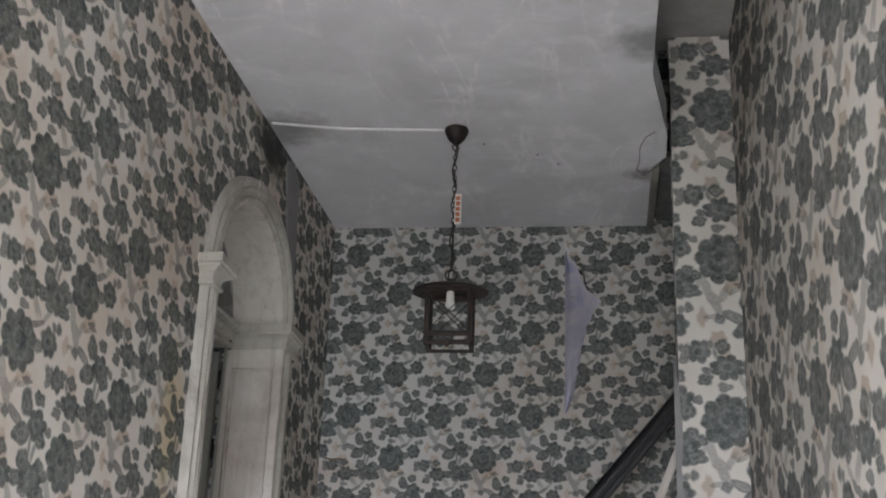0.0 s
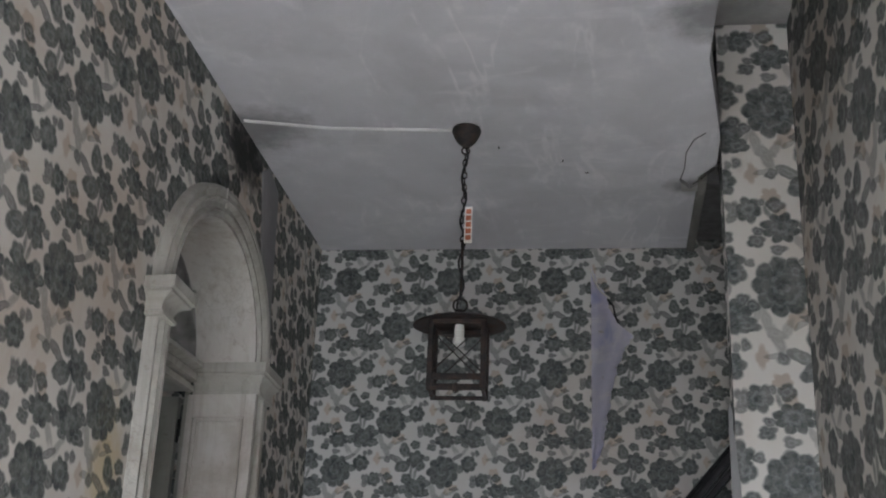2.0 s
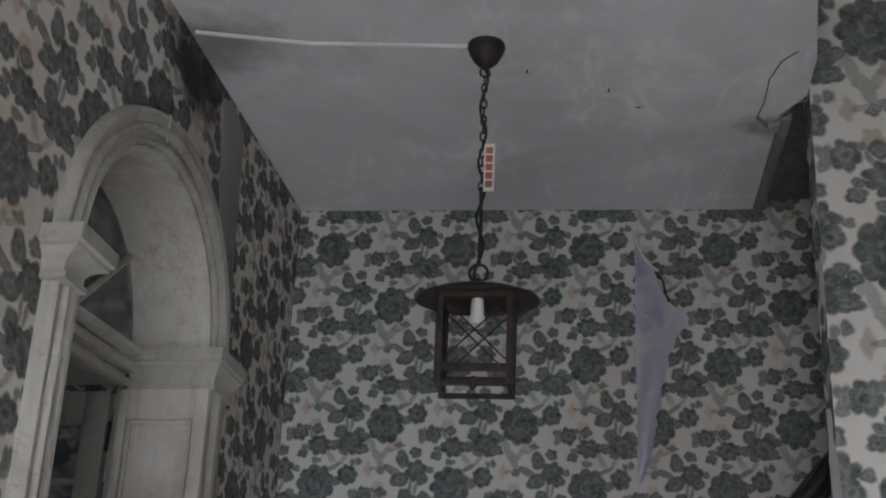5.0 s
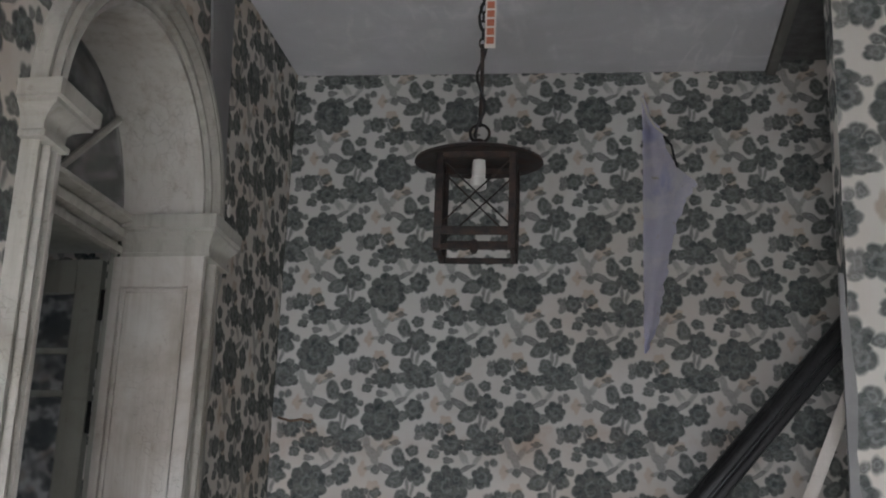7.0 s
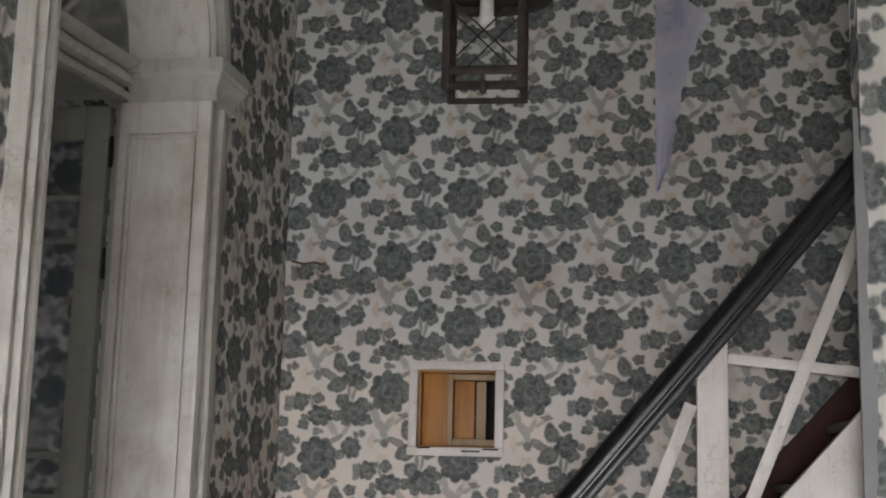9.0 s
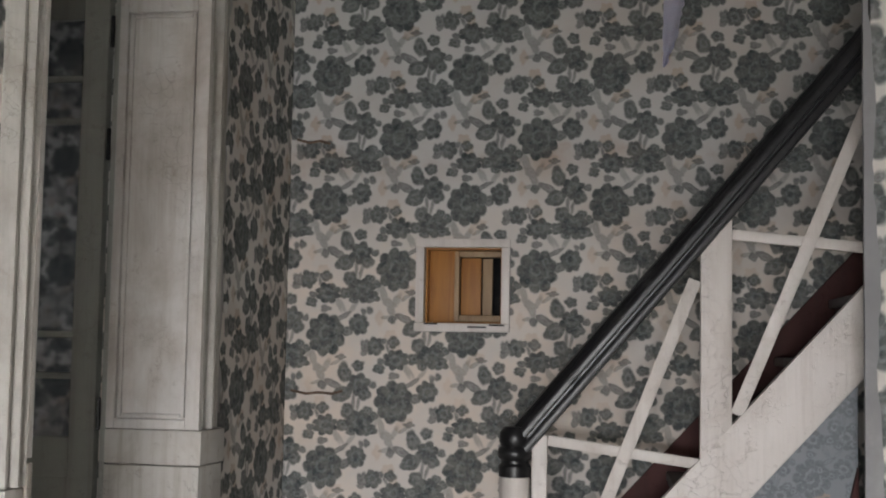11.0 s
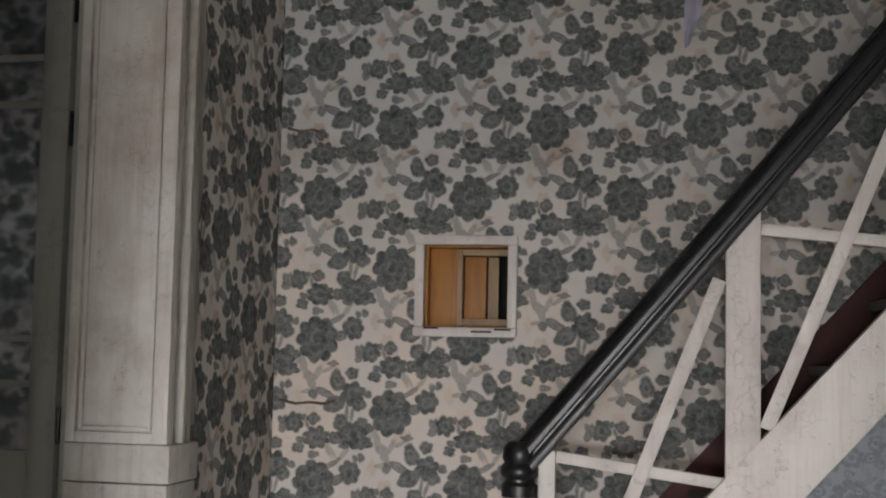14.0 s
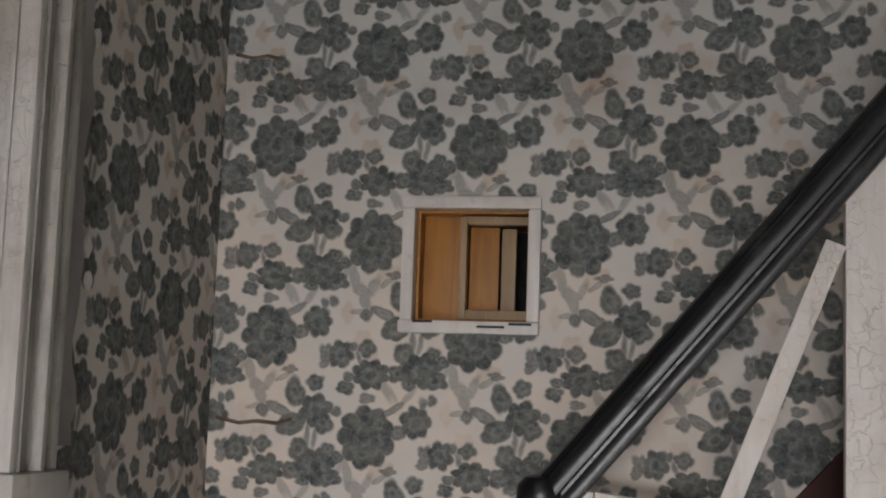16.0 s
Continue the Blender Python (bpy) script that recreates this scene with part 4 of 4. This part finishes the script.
z, k = CEILING_Z - 0.132, 0
while z > 3.36:
    part("chain_link", torus((LX, LY, z), 0.009, 0.0028, pose(0, 0, 0, 90, 0, 0 if k % 2 else 90) @ Matrix.Diagonal((1.0, 1.7, 1.0, 1.0)), 12), RUST, lantern)
    z, k = z - 0.029, k + 1
part("drop_rod", tube([(LX, LY, 3.375), (LX + 0.002, LY, 3.25), (LX, LY, 3.112)], 0.006, 8), RUST, lantern)
part("flex", tube([(LX + 0.012 * math.sin(i * 0.9), LY - 0.008 + 0.010 * math.cos(i * 1.1), CEILING_Z - 0.09 - i * 0.0275) for i in range(29)], 0.0045, 6), NEAR_BLACK, lantern, "black twisted lamp flex")
part("hanging_ring", torus((LX, LY, 3.090), 0.028, 0.0045, pose(0, 0, 0, 90, 0, 0)), RUST, lantern)
roof = part("lantern_roof", lathe([(0.010, 0.052), (0.014, 0.026), (0.06, 0.018), (0.150, 0.002), (0.184, -0.012), (0.187, -0.020), (0.178, -0.022), (0.10, -0.010), (0.02, 0.0)], (LX, LY, 3.020), 40), RUST, lantern, "flat oval rusty lantern roof")
for v in roof.data.vertices:
    v.co.y = LY + (v.co.y - LY) * 0.74
C, CY = 0.104, 0.070
for sx in (-1, 1):
    for sy in (-1, 1):
        part("corner_post", boxes((LX + sx * C - 0.011, LX + sx * C + 0.011, LY + sy * CY - 0.011, LY + sy * CY + 0.011, 2.718, 3.01), bevel=0.003), RUST, lantern)
for zz, th in ((2.725, 0.008), (2.772, 0.012), (2.998, 0.009)):
    for s in (-1, 1):
        part("cage_rail", boxes((LX - C, LX + C, LY + s * CY - 0.006, LY + s * CY + 0.006, zz - th, zz + th), bevel=0.002), RUST, lantern)
        part("cage_rail", boxes((LX + s * C - 0.006, LX + s * C + 0.006, LY - CY, LY + CY, zz - th, zz + th), bevel=0.002), RUST, lantern)
for s in (-1, 1):
    part("cross_wire", tube([(LX - C, LY + s * CY, 2.785), (LX + C, LY + s * CY, 2.99)], 0.0026, 6), RUST, lantern)
    part("cross_wire", tube([(LX + C, LY + s * CY, 2.785), (LX - C, LY + s * CY, 2.99)], 0.0026, 6), RUST, lantern)
part("bulb_holder", lathe([(0.018, 0.0), (0.020, -0.02), (0.020, -0.052), (0.024, -0.056), (0.024, -0.082), (0.016, -0.088)], (LX, LY, 3.005), 20), PORCELAIN, lantern, "white porcelain bulb holder")
part("finial", lathe([(0.006, 0.02), (0.014, 0.012), (0.014, -0.006), (0.006, -0.02)], (LX, LY - CY, 2.725), 12), RUST, lantern)
label_tag = thing("paper_tag", "white paper strip with red printed bars hung on the lantern chain", "tag")
part("strip", boxes((LX + 0.008, LX + 0.040, LY - 0.022, LY - 0.0205, 3.352, 3.515)), LABEL_WHITE, label_tag, "", False)
for k in range(5):
    part("printed_bar", boxes((LX + 0.013, LX + 0.035, LY - 0.0235, LY - 0.0222, 3.366 + k * 0.029, 3.388 + k * 0.029)), LABEL_RED, label_tag, "", False)

# ---- ceiling cable, crack, flecks ----
cable = mesh_object("ceiling_cable", tube([(-0.21, 5.31, CEILING_Z - 0.006), (0.15, 5.395, CEILING_Z - 0.005), (0.40, 5.41, CEILING_Z - 0.006), (LX - 0.055, LY, CEILING_Z - 0.006)], 0.007, 8), CABLE, None, True)
tagged(cable, "thin white cable painted onto the ceiling", "cable")
crack = mesh_object("ceiling_crack", tube([(1.735, 5.50, CEILING_Z - 0.001), (1.69, 5.56, CEILING_Z - 0.001), (1.665, 5.68, CEILING_Z - 0.001), (1.668, 5.84, CEILING_Z - 0.001), (1.655, 5.95, CEILING_Z - 0.002), (1.70, 6.01, CEILING_Z - 0.006), (1.735, 5.95, CEILING_Z - 0.008), (1.80, 5.83, CEILING_Z - 0.006)], 0.0022, 6), NEAR_BLACK, None, True)
tagged(crack, "dark jagged crack in the ceiling plaster", "crack", kind="structure")
flap = mesh_object("plaster_flap", prism([(1.655, 5.93), (1.668, 6.03), (1.735, 6.03), (1.735, 5.96), (1.70, 6.00)], "z", CEILING_Z - 0.022, CEILING_Z - 0.001), BARE)
tagged(flap, "loose broken flap of ceiling plaster", "plaster")
for i, (fx, fy) in enumerate(((0.855, 5.605), (1.237, 5.864), (1.13, 5.74))):
    fl = mesh_object("ceiling_fleck", ragged(fx, fy, 0.003 + 0.007 * (i == 1), 0.014 - 0.011 * (i == 1), 9, i, "z", CEILING_Z - 0.003, CEILING_Z - 0.0005), NEAR_BLACK)
    tagged(fl, "small dark fleck on the ceiling", "stain", "ceiling flecks", "structure")

# ---- torn strip of wallpaper ----
def torn_strip():
    bm = bmesh.new()
    n, m = 60, 8
    rnd = random.Random(11)
    rows = []
    for i in range(n + 1):
        f = i / n
        z = 3.78 - f * 1.045
        w = float(np.interp(f, (0, 0.10, 0.17, 0.24, 0.30, 0.36, 0.45, 0.60, 0.75, 0.9, 1), (0.006, 0.035, 0.085, 0.098, 0.135, 0.205, 0.150, 0.105, 0.078, 0.050, 0.010)))
        w = max(0.006, w + rnd.uniform(-0.006, 0.006))
        rows.append([bm.verts.new((1.252 + w * j / m + rnd.uniform(-0.002, 0.002), NORTH - 0.006 - 0.030 * (j / m) ** 2 * (0.4 + 0.6 * math.sin(math.pi * f)) - 0.006 * math.sin(7 * f + j), z)) for j in range(m + 1)])
    for a, b in zip(rows, rows[1:]):
        for j in range(m):
            bm.faces.new((a[j], a[j + 1], b[j + 1], b[j]))
    bmesh.ops.solidify(bm, geom=list(bm.faces), thickness=0.0012)
    bmesh.ops.recalc_face_normals(bm, faces=bm.faces)
    return bm


torn = thing("torn_wallpaper", "torn ragged gap in the wallpaper showing lavender distemper beneath", "torn paper")
part("underlayer", torn_strip(), LAVENDER, torn, "pale lavender distemper with white lime")
# black tube modelling the shade in the gap beside the curl
part("tear_shadow", tube([(1.318, NORTH - 0.012, 3.630), (1.338, NORTH - 0.030, 3.590), (1.362, NORTH - 0.034, 3.560), (1.372, NORTH - 0.034, 3.505), (1.384, NORTH - 0.030, 3.470)], 0.0045, 6), NEAR_BLACK, torn, "dark line standing in for the shade along the curled tear edge")
part("curled_edge", tube([(1.252, NORTH - 0.010, 3.77), (1.270, NORTH - 0.020, 3.70), (1.300, NORTH - 0.028, 3.64), (1.345, NORTH - 0.036, 3.60)], 0.005, 6), LABEL_WHITE, torn, "white curled paper edge")
